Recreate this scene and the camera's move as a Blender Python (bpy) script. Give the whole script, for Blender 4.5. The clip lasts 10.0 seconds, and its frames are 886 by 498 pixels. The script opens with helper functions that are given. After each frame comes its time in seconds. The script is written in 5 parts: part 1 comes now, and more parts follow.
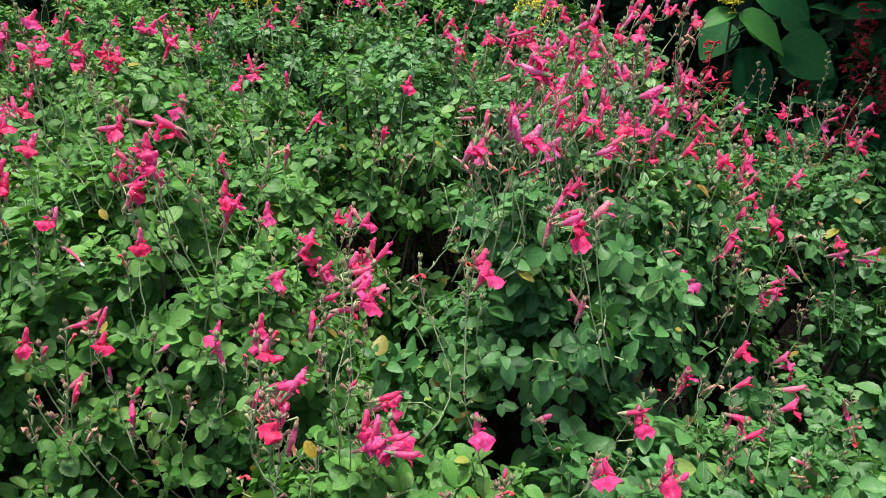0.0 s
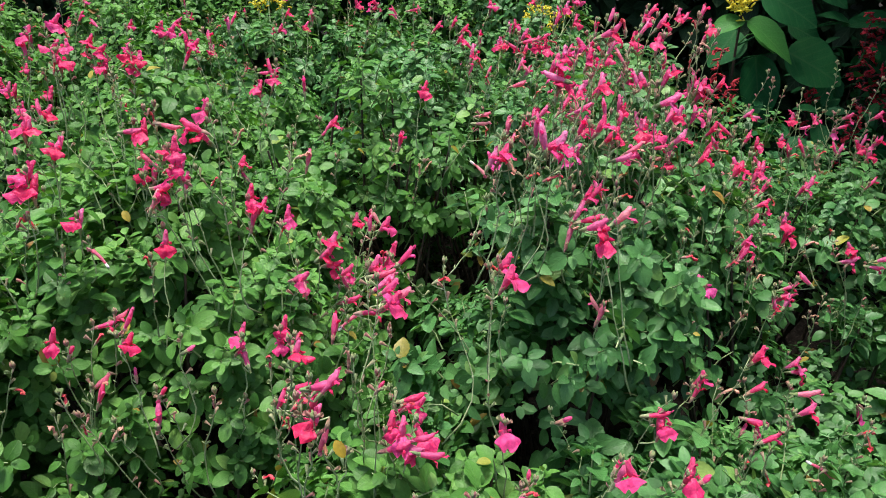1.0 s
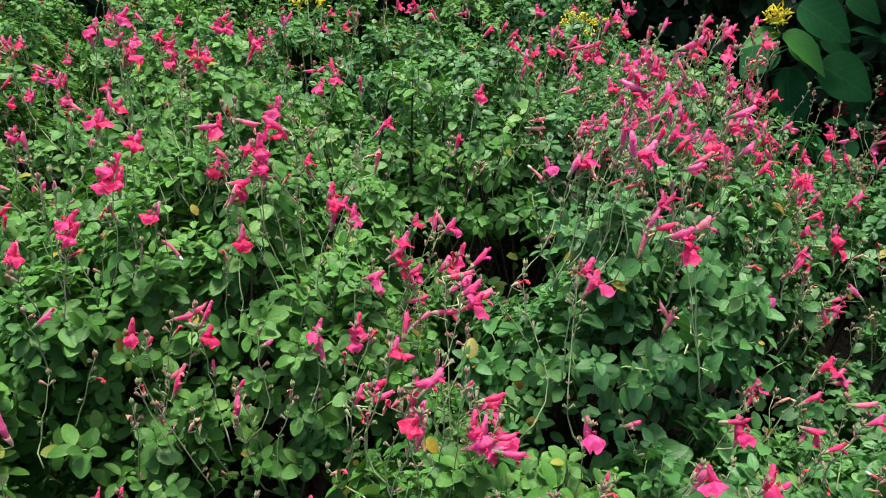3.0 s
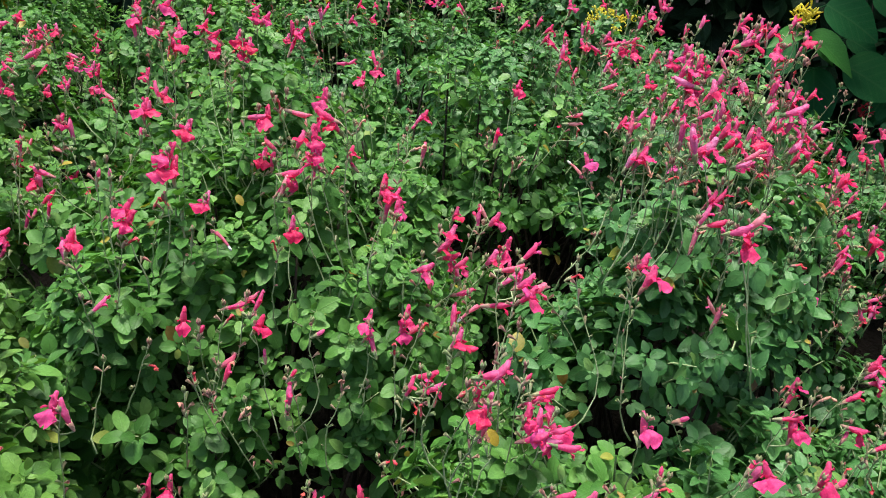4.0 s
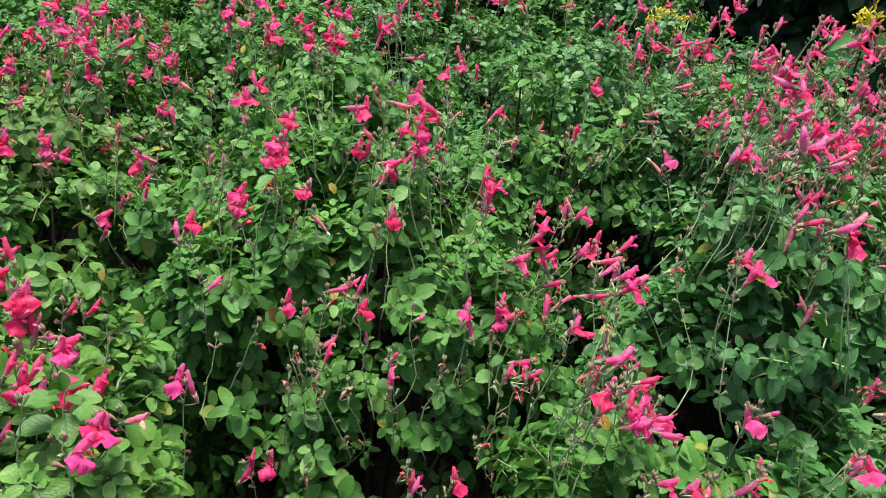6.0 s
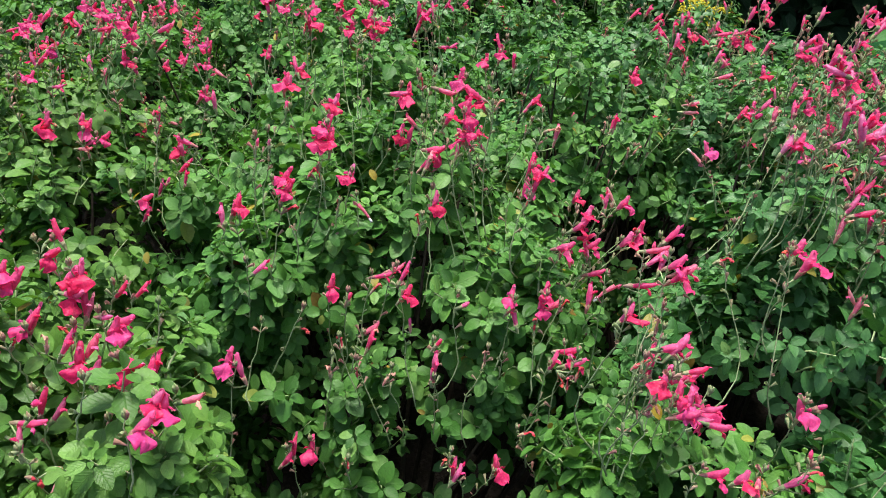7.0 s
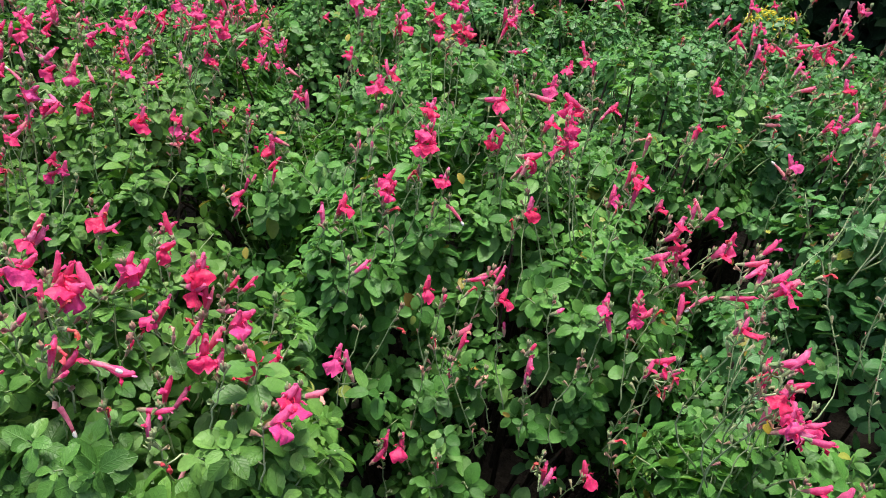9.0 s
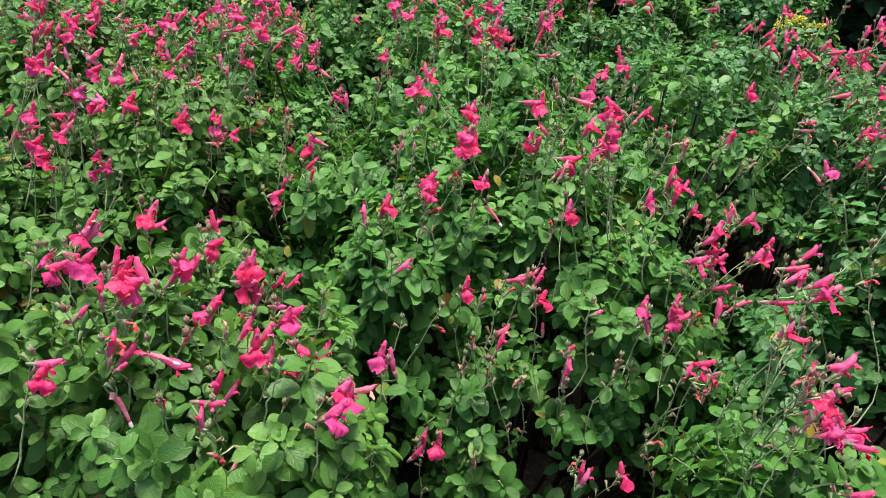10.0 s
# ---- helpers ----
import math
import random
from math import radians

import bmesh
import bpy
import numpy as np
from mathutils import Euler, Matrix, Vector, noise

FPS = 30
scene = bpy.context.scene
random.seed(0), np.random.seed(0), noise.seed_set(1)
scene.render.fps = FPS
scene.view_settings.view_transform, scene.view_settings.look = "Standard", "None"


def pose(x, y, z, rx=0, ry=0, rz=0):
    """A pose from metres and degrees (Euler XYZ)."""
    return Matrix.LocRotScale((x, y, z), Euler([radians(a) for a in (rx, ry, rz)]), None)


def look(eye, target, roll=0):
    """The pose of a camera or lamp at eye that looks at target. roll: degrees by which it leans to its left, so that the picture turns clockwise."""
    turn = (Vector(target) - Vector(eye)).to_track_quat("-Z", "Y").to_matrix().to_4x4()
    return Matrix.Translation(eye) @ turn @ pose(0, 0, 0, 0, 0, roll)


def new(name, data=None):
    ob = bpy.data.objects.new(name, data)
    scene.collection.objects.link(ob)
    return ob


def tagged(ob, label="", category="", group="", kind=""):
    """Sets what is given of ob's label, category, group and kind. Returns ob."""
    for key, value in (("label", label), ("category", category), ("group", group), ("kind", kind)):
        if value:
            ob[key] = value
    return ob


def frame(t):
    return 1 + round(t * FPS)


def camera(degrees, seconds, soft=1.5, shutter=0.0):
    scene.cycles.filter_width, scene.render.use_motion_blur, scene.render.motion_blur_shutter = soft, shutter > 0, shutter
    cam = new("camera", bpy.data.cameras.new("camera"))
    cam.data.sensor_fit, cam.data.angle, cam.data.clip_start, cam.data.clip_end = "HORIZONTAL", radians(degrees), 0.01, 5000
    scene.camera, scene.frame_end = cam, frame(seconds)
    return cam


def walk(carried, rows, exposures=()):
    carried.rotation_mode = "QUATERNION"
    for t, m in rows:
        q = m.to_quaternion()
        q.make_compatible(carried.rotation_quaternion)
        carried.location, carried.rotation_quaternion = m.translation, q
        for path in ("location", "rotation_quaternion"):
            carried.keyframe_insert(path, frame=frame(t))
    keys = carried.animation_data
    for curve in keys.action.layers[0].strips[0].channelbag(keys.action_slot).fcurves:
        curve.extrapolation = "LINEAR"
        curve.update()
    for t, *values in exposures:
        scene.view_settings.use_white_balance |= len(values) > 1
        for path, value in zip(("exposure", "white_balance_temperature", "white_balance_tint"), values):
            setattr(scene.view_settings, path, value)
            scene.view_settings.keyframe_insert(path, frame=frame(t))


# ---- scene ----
cam = camera(63.8, 10.0, soft=0.95)
PATH = [
    (0, (0.0152, -0.0413, 1.3879), (0.0012, 1.6834, 0.3755), 0.10),
    (0.5, (0.0012, -0.0475, 1.3913), (-0.0071, 1.6834, 0.3893), 0.53),
    (1, (-0.0134, -0.0518, 1.3932), (-0.0251, 1.6788, 0.3907), 0.55),
    (1.5, (-0.0282, -0.0575, 1.3941), (-0.0376, 1.6736, 0.3924), 0.89),
    (2, (-0.0488, -0.0617, 1.3934), (-0.0616, 1.6692, 0.3913), 1.05),
    (2.5, (-0.0776, -0.0635, 1.3966), (-0.0872, 1.6684, 0.3965), 1.73),
    (2.7, (-0.0898, -0.0637, 1.3989), (-0.0992, 1.6689, 0.3997), 1.95),
    (3.8, (-0.1575, -0.0691, 1.3964), (-0.1682, 1.6575, 0.3871), 3.08),
    (4, (-0.1683, -0.0706, 1.3959), (-0.1851, 1.6544, 0.3840), 3.08),
    (4.5, (-0.1987, -0.0820, 1.3971), (-0.2286, 1.6422, 0.3841), 3.37),
    (5, (-0.2222, -0.0938, 1.3947), (-0.2648, 1.6269, 0.3762), 3.43),
    (5.5, (-0.2461, -0.1015, 1.3941), (-0.3093, 1.6167, 0.3724), 3.57),
    (5.7, (-0.2549, -0.1026, 1.3944), (-0.3201, 1.6174, 0.3760), 3.59),
    (6.8, (-0.2931, -0.1054, 1.3858), (-0.4064, 1.6030, 0.3522), 3.75),
    (7, (-0.3036, -0.1077, 1.3831), (-0.4169, 1.5982, 0.3453), 3.74),
    (7.5, (-0.3298, -0.1181, 1.3859), (-0.4568, 1.5872, 0.3487), 3.77),
    (8, (-0.3545, -0.1197, 1.3860), (-0.5004, 1.5819, 0.3452), 4.14),
    (8.5, (-0.3748, -0.1268, 1.3884), (-0.5448, 1.5716, 0.3460), 4.19),
    (9, (-0.3934, -0.1266, 1.3874), (-0.5786, 1.5713, 0.3468), 4.47),
    (9.5, (-0.4095, -0.1383, 1.3897), (-0.6103, 1.5600, 0.3527), 4.41),
    (10, (-0.4243, -0.1434, 1.3888), (-0.6517, 1.5516, 0.3519), 4.50),
]
walk(cam, [(t, look(eye, target, roll)) for t, eye, target, roll in PATH])

# ---- light: a bright, evenly overcast day ----
SUN_HEIGHT, SUN_TURN = 81.0, 350.0
world = bpy.data.worlds.new("overcast_sky")
scene.world = world
world.use_nodes = True
wn = world.node_tree.nodes
sky = wn.new("ShaderNodeTexSky")
sky.sky_type = "NISHITA"
sky.sun_disc = False
sky.sun_elevation, sky.sun_rotation = radians(SUN_HEIGHT), radians(SUN_TURN)
sky.dust_density = 4.0
sky.air_density = 1.0
sky_background = wn["Background"]
sky_background.inputs["Strength"].default_value = 0.15
world.node_tree.links.new(sky.outputs["Color"], sky_background.inputs["Color"])
sun = new("sun", bpy.data.lights.new("sun", "SUN"))
sun.data.energy, sun.data.angle, sun.data.color = 3.2, radians(14), (1.0, 0.96, 0.9)
a, h = radians(SUN_TURN), radians(SUN_HEIGHT)
sun.matrix_world = look((5 * math.sin(a) * math.cos(h), 5 * math.cos(a) * math.cos(h), 5 * math.sin(h)), (0, 0, 0))
scene.view_settings.exposure = 0.96

# ---- materials ----
def material(name):
    m = bpy.data.materials.new(name)
    m.use_nodes = True
    return m, m.node_tree.nodes, m.node_tree.links, m.node_tree.nodes["Principled BSDF"]


def ramp(nodes, stops):
    r = nodes.new("ShaderNodeValToRGB")
    while len(r.color_ramp.elements) < len(stops):
        r.color_ramp.elements.new(0.5)
    for e, (at, c) in zip(r.color_ramp.elements, stops):
        e.position, e.color = at, (*c, 1)
    return r


def chance(nodes, links):
    """One random number for each piece, whether it is an object of its own or an island of a joined mesh."""
    info, geo, add, fract = nodes.new("ShaderNodeObjectInfo"), nodes.new("ShaderNodeNewGeometry"), nodes.new("ShaderNodeMath"), nodes.new("ShaderNodeMath")
    add.operation, fract.operation = "ADD", "FRACT"
    links.new(info.outputs["Random"], add.inputs[0])
    links.new(geo.outputs["Random Per Island"], add.inputs[1])
    links.new(add.outputs[0], fract.inputs[0])
    return fract.outputs[0]


def noise_node(nodes, links, vector, scale, detail=3.0):
    n = nodes.new("ShaderNodeTexNoise")
    n.inputs["Scale"].default_value, n.inputs["Detail"].default_value = scale, detail
    links.new(vector, n.inputs["Vector"])
    return n


def mixed(nodes, links, kind, fac, a, b):
    x = nodes.new("ShaderNodeMix")
    x.data_type, x.blend_type = "RGBA", kind
    for socket, value in ((x.inputs["Factor"], fac), (x.inputs["A"], a), (x.inputs["B"], b)):
        if hasattr(value, "links"):
            links.new(value, socket)
        elif socket.type == "VALUE":
            socket.default_value = value
        else:
            socket.default_value = (*value, 1)
    return x.outputs["Result"]


def math_node(nodes, links, kind, a, b=0.0):
    x = nodes.new("ShaderNodeMath")
    x.operation = kind
    for socket, value in ((x.inputs[0], a), (x.inputs[1], b)):
        if hasattr(value, "links"):
            links.new(value, socket)
        else:
            socket.default_value = value
    return x.outputs[0]


def leaf_material(name, stops, rough=0.42, glow=0.24, veins=0.22, spec=0.34):
    """A leaf: own green for each leaf, blotches, a pale midrib and side veins, wrinkles between them, light through the blade."""
    m, n, l, p = material(name)
    geo = n.new("ShaderNodeNewGeometry")
    own = ramp(n, stops)
    l.new(chance(n, l), own.inputs[0])
    patch = noise_node(n, l, geo.outputs["Position"], 9.0, 2.0)
    shade = ramp(n, [(0.3, (0.72, 0.80, 0.78)), (0.7, (1.22, 1.12, 1.0))])
    l.new(patch.outputs[0], shade.inputs[0])
    colour = mixed(n, l, "MULTIPLY", 1.0, own.outputs[0], shade.outputs[0])
    blotch = noise_node(n, l, geo.outputs["Position"], 260.0, 4.0)
    grain = ramp(n, [(0.3, (0.78, 0.8, 0.75)), (0.7, (1.16, 1.14, 1.1))])
    l.new(blotch.outputs[0], grain.inputs[0])
    colour = mixed(n, l, "MULTIPLY", 0.65, colour, grain.outputs[0])
    uv = n.new("ShaderNodeUVMap")
    parts = n.new("ShaderNodeSeparateXYZ")
    l.new(uv.outputs[0], parts.inputs[0])
    across = math_node(n, l, "ABSOLUTE", math_node(n, l, "SUBTRACT", parts.outputs[1], 0.5))
    slant = math_node(n, l, "SUBTRACT", parts.outputs[0], math_node(n, l, "MULTIPLY", across, 0.7))
    side = math_node(n, l, "ABSOLUTE", math_node(n, l, "SUBTRACT", math_node(n, l, "FRACT", math_node(n, l, "MULTIPLY", slant, 6.5)), 0.5))
    rib = ramp(n, [(0.0, (1, 1, 1)), (0.035, (0, 0, 0))])
    l.new(across, rib.inputs[0])
    vein = ramp(n, [(0.0, (1, 1, 1)), (0.16, (0, 0, 0))])
    l.new(side, vein.inputs[0])
    lines = math_node(n, l, "MAXIMUM", rib.outputs[0], math_node(n, l, "MULTIPLY", vein.outputs[0], 0.5))
    colour = mixed(n, l, "MIX", math_node(n, l, "MULTIPLY", lines, veins), colour, (0.22, 0.34, 0.16))
    l.new(colour, p.inputs["Base Color"])
    p.inputs["Roughness"].default_value = rough
    p.inputs["Specular IOR Level"].default_value = spec
    height = math_node(n, l, "SUBTRACT", math_node(n, l, "MULTIPLY", blotch.outputs[0], 0.45), math_node(n, l, "MULTIPLY", lines, 0.2))
    bump = n.new("ShaderNodeBump")
    bump.inputs["Strength"].default_value, bump.inputs["Distance"].default_value = 0.8, 0.0022
    l.new(height, bump.inputs["Height"])
    l.new(bump.outputs[0], p.inputs["Normal"])
    thin = n.new("ShaderNodeBsdfTranslucent")
    warm = mixed(n, l, "MULTIPLY", 1.0, colour, (1.25, 1.3, 0.55))
    l.new(warm, thin.inputs["Color"])
    both = n.new("ShaderNodeMixShader")
    both.inputs[0].default_value = glow
    l.new(p.outputs[0], both.inputs[1])
    l.new(thin.outputs[0], both.inputs[2])
    l.new(both.outputs[0], n["Material Output"].inputs["Surface"])
    return m


def petal_material(name, stops, glow=0.42, rough=0.42, bleach=0.4):
    """A petal: own tint for each flower, fine streaks, velvet gloss, light through it."""
    m, n, l, p = material(name)
    geo = n.new("ShaderNodeNewGeometry")
    own = ramp(n, stops)
    l.new(chance(n, l), own.inputs[0])
    fine = noise_node(n, l, geo.outputs["Position"], 420.0, 3.0)
    streak = ramp(n, [(0.3, (0.86, 0.8, 0.84)), (0.7, (1.06, 1.2, 1.12))])
    l.new(fine.outputs[0], streak.inputs[0])
    colour = mixed(n, l, "MULTIPLY", 1.0, own.outputs[0], streak.outputs[0])
    pale = noise_node(n, l, geo.outputs["Position"], 130.0, 2.0)
    faint = ramp(n, [(0.42, (0, 0, 0)), (0.66, (bleach, bleach, bleach))])
    l.new(pale.outputs[0], faint.inputs[0])
    colour = mixed(n, l, "MIX", faint.outputs[0], colour, mixed(n, l, "ADD", 1.0, colour, (0.06, 0.11, 0.13)))
    l.new(colour, p.inputs["Base Color"])
    p.inputs["Roughness"].default_value = rough
    p.inputs["Specular IOR Level"].default_value = 0.45
    p.inputs["Sheen Weight"].default_value = 0.2
    bump = n.new("ShaderNodeBump")
    bump.inputs["Strength"].default_value, bump.inputs["Distance"].default_value = 0.8, 0.003
    l.new(math_node(n, l, "ADD", math_node(n, l, "MULTIPLY", fine.outputs[0], 0.4), pale.outputs[0]), bump.inputs["Height"])
    l.new(bump.outputs[0], p.inputs["Normal"])
    thin = n.new("ShaderNodeBsdfTranslucent")
    l.new(colour, thin.inputs["Color"])
    both = n.new("ShaderNodeMixShader")
    both.inputs[0].default_value = glow
    l.new(p.outputs[0], both.inputs[1])
    l.new(thin.outputs[0], both.inputs[2])
    l.new(both.outputs[0], n["Material Output"].inputs["Surface"])
    return m


def rough_material(name, stops, scale=120.0, rough=0.8, depth=0.002, strength=0.6):
    """Bark, stalks, soil: two scales of noise in the colour, relief from the finer."""
    m, n, l, p = material(name)
    geo = n.new("ShaderNodeNewGeometry")
    big = noise_node(n, l, geo.outputs["Position"], scale * 0.12, 3.0)
    fine = noise_node(n, l, geo.outputs["Position"], scale, 5.0)
    own = ramp(n, stops)
    l.new(math_node(n, l, "ADD", math_node(n, l, "MULTIPLY", big.outputs[0], 0.5), math_node(n, l, "MULTIPLY", fine.outputs[0], 0.5)), own.inputs[0])
    l.new(own.outputs[0], p.inputs["Base Color"])
    p.inputs["Roughness"].default_value = rough
    p.inputs["Specular IOR Level"].default_value = 0.15
    bump = n.new("ShaderNodeBump")
    bump.inputs["Strength"].default_value, bump.inputs["Distance"].default_value = strength, depth
    l.new(fine.outputs[0], bump.inputs["Height"])
    l.new(bump.outputs[0], p.inputs["Normal"])
    return m


def sage_stops(r, g, b):
    greens = ((0.0, (0.045, 0.114, 0.032)), (0.3, (0.070, 0.172, 0.046)), (0.65, (0.098, 0.222, 0.066)), (0.92, (0.136, 0.264, 0.088)))
    return [(at, (c[0] * r, c[1] * g, c[2] * b)) for at, c in greens] + [(0.986, (0.15, 0.30, 0.08)), (0.993, (0.34, 0.30, 0.04)), (0.998, (0.26, 0.16, 0.05)), (1.0, (0.16, 0.07, 0.03))]


SAGE_LEAF = leaf_material("sage_leaf", sage_stops(0.86, 1.07, 0.74), veins=0.08, spec=0.27)
LIGHT_SAGE_LEAF = leaf_material("light_sage_leaf", sage_stops(1.02, 1.09, 0.70), veins=0.08, spec=0.27)
GREY_SAGE_LEAF = leaf_material("grey_green_sage_leaf", sage_stops(0.80, 1.05, 1.06), rough=0.40, veins=0.08, spec=0.36)
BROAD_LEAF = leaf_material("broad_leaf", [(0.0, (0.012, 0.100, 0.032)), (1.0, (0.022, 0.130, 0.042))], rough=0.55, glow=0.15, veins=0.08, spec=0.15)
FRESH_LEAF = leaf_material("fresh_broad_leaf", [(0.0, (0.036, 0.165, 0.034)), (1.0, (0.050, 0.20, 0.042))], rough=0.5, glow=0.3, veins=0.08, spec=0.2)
# near-black green: the deep shade behind the bed is put into the leaf colour
SHADE_DARK_LEAF = leaf_material("shade_dark_leaf", [(0.0, (0.012, 0.035, 0.014)), (1.0, (0.022, 0.060, 0.022))], rough=0.6, glow=0.05, veins=0.1, spec=0.2)
STALK = rough_material("green_stalk", [(0.3, (0.16, 0.23, 0.09)), (0.5, (0.28, 0.37, 0.17)), (0.7, (0.48, 0.54, 0.34))], 300.0, 0.7, 0.0008)
# brown lowered so stems inside the gaps look shaded: shade put into the colour
TWIG = rough_material("brown_twig", [(0.3, (0.022, 0.017, 0.012)), (0.7, (0.07, 0.054, 0.038))], 200.0, 0.85)
CALYX = petal_material("calyx", [(0.0, (0.20, 0.28, 0.09)), (0.35, (0.32, 0.37, 0.16)), (0.65, (0.42, 0.28, 0.18)), (1.0, (0.44, 0.15, 0.14))], 0.3, 0.7)
LIP = petal_material("crimson_lip", [(0.0, (0.88, 0.010, 0.11)), (0.5, (0.89, 0.022, 0.175)), (1.0, (0.88, 0.055, 0.29))], 0.5, bleach=0.2)
ROSE_LIP = petal_material("rose_lip", [(0.0, (0.87, 0.014, 0.15)), (0.5, (0.87, 0.035, 0.25)), (1.0, (0.86, 0.08, 0.38))], 0.5, bleach=0.25)
ROSE_TUBE = petal_material("rose_tube", [(0.0, (0.82, 0.05, 0.23)), (0.5, (0.84, 0.11, 0.34)), (1.0, (0.86, 0.28, 0.52))], 0.5)
TUBE = petal_material("pink_tube", [(0.0, (0.80, 0.028, 0.16)), (0.5, (0.82, 0.07, 0.26)), (1.0, (0.84, 0.17, 0.40))], 0.5)
PALE = petal_material("pale_pink_tube", [(0.0, (0.84, 0.12, 0.25)), (0.6, (0.86, 0.22, 0.35)), (1.0, (0.86, 0.38, 0.40))], 0.5)
FADED = petal_material("faded_petal", [(0.0, (0.62, 0.20, 0.15)), (0.5, (0.68, 0.33, 0.24)), (1.0, (0.45, 0.18, 0.09))], 0.2, 0.7)
SCARLET = petal_material("withered_scarlet", [(0.0, (0.58, 0.014, 0.035)), (0.6, (0.64, 0.035, 0.06)), (1.0, (0.62, 0.07, 0.035))], 0.2, 0.6)
DARK_RED = petal_material("dark_red_petal", [(0.0, (0.34, 0.003, 0.014)), (1.0, (0.62, 0.008, 0.028))], 0.3, 0.6, 0.0)
DARK_CALYX = petal_material("dark_calyx", [(0.0, (0.05, 0.012, 0.014)), (1.0, (0.12, 0.02, 0.02))], 0.1, 0.7, 0.0)
YELLOW = petal_material("yellow_petal", [(0.0, (0.86, 0.68, 0.02)), (1.0, (0.90, 0.80, 0.06))], 0.4)
WHITE_STYLE = petal_material("white_style", [(0.0, (0.75, 0.7, 0.66)), (1.0, (0.85, 0.78, 0.78))], 0.2)
# soil colour carries the shade of the gaps between the shrubs
SHADE_DARK_SOIL = rough_material("soil", [(0.3, (0.006, 0.005, 0.004)), (0.7, (0.022, 0.018, 0.013))], 60.0, 0.95, 0.02, 1.0)

# ---- building tools ----
rng = np.random.default_rng(11)
UP = np.array((0.0, 0.0, 1.0))


def unit(v):
    return v / np.maximum(np.linalg.norm(v, axis=-1, keepdims=True), 1e-9)


def mesh_from(name, verts, faces, mats, uv=None, which=None, smooth=True):
    me = bpy.data.meshes.new(name)
    me.from_pydata(np.asarray(verts).tolist(), [], faces if isinstance(faces, list) else faces.tolist())
    for m in mats:
        me.materials.append(m)
    if uv is not None:
        layer = me.uv_layers.new(name="UVMap")
        loops = np.empty(len(me.loops), dtype=np.int32)
        me.loops.foreach_get("vertex_index", loops)
        layer.data.foreach_set("uv", np.asarray(uv, dtype=np.float32)[loops].ravel())
    if which is not None:
        me.polygons.foreach_set("material_index", np.asarray(which, dtype=np.int32))
    if smooth:
        me.polygons.foreach_set("use_smooth", np.ones(len(me.polygons), dtype=bool))
    me.update()
    return me


def child(name, me, parent, at=(0, 0, 0), label="", kind=""):
    """A mesh as a part, at a place given in its parent's space."""
    ob = new(name, me)
    ob.parent = parent
    ob.location = at
    return tagged(ob, label=label, kind=kind)


def tube(path, radii, sides=5, cap=True):
    """A tapering tube along a path: its points and faces."""
    path, n = np.asarray(path, float), len(path)
    along = unit(np.gradient(path, axis=0))
    ref = np.where(np.abs(along[:, 2:3]) > 0.9, np.array((1.0, 0, 0)), UP)
    b = unit(np.cross(along, ref))
    c = np.cross(along, b)
    ang = np.arange(sides) * 2 * np.pi / sides
    ring = np.cos(ang)[None, :, None] * b[:, None] + np.sin(ang)[None, :, None] * c[:, None]
    v = (path[:, None] + ring * np.asarray(radii, float)[:, None, None]).reshape(-1, 3)
    f = [[i * sides + j, i * sides + (j + 1) % sides, (i + 1) * sides + (j + 1) % sides, (i + 1) * sides + j] for i in range(n - 1) for j in range(sides)]
    if cap:
        f.append(list(range((n - 1) * sides, n * sides)))
        f.append(list(range(sides - 1, -1, -1)))
    return v, f


class Heap:
    """Pieces of one mesh, gathered before it is made."""

    def __init__(self):
        self.v, self.f, self.m, self.count = [], [], [], 0

    def add(self, v, f, mat=0):
        self.v.append(np.asarray(v, float))
        self.f += [[i + self.count for i in face] for face in f]
        self.m += [mat] * len(f)
        self.count += len(v)
        return self

    def mesh(self, name, mats):
        return mesh_from(name, np.concatenate(self.v), self.f, mats, which=self.m)


def leaf_blade(rows, scallop=0.0, fold=0.16, droop=0.22, wave=0.0, broad=0.49, point=0.0):
    """An egg-shaped leaf of length and width 1 from its stalk at 0: points, faces and uv."""
    t = 0.5 - 0.5 * np.cos(np.pi * np.linspace(0, 1, rows + 2)[1:-1])
    half = 0.5 * np.minimum(1, (np.sin(np.pi * np.clip(t, 0, 1) ** (np.log(0.5) / np.log(broad))) ** 0.56))
    half = half * (1 - point * np.clip((t - 0.5) / 0.5, 0, 1) ** 1.3)
    half = half * (1 + scallop * np.where(np.arange(rows) % 2 == 0, 1, -1))
    v, uv = [(0, 0, 0)], [(0, 0.5)]
    for i, (x, w) in enumerate(zip(t, half)):
        z = -droop * x * x
        lift = fold * w * 2 * 0.5
        ripple = wave * math.sin(i * 2.1)
        v += [(x, -w, z + lift + ripple), (x, 0, z), (x, w, z + lift - ripple)]
        uv += [(x, 0.5 - w), (x, 0.5), (x, 0.5 + w)]
    v.append((1, 0, -droop))
    uv.append((1, 0.5))
    f = [[0, 2, 1], [0, 3, 2]]
    for i in range(rows - 1):
        p = 1 + 3 * i
        f += [[p, p + 1, p + 4, p + 3], [p + 1, p + 2, p + 5, p + 4]]
    p, e = 1 + 3 * (rows - 1), len(v) - 1
    f += [[p, p + 1, e], [p + 1, p + 2, e]]
    return np.array(v, float), f, np.array(uv, float)


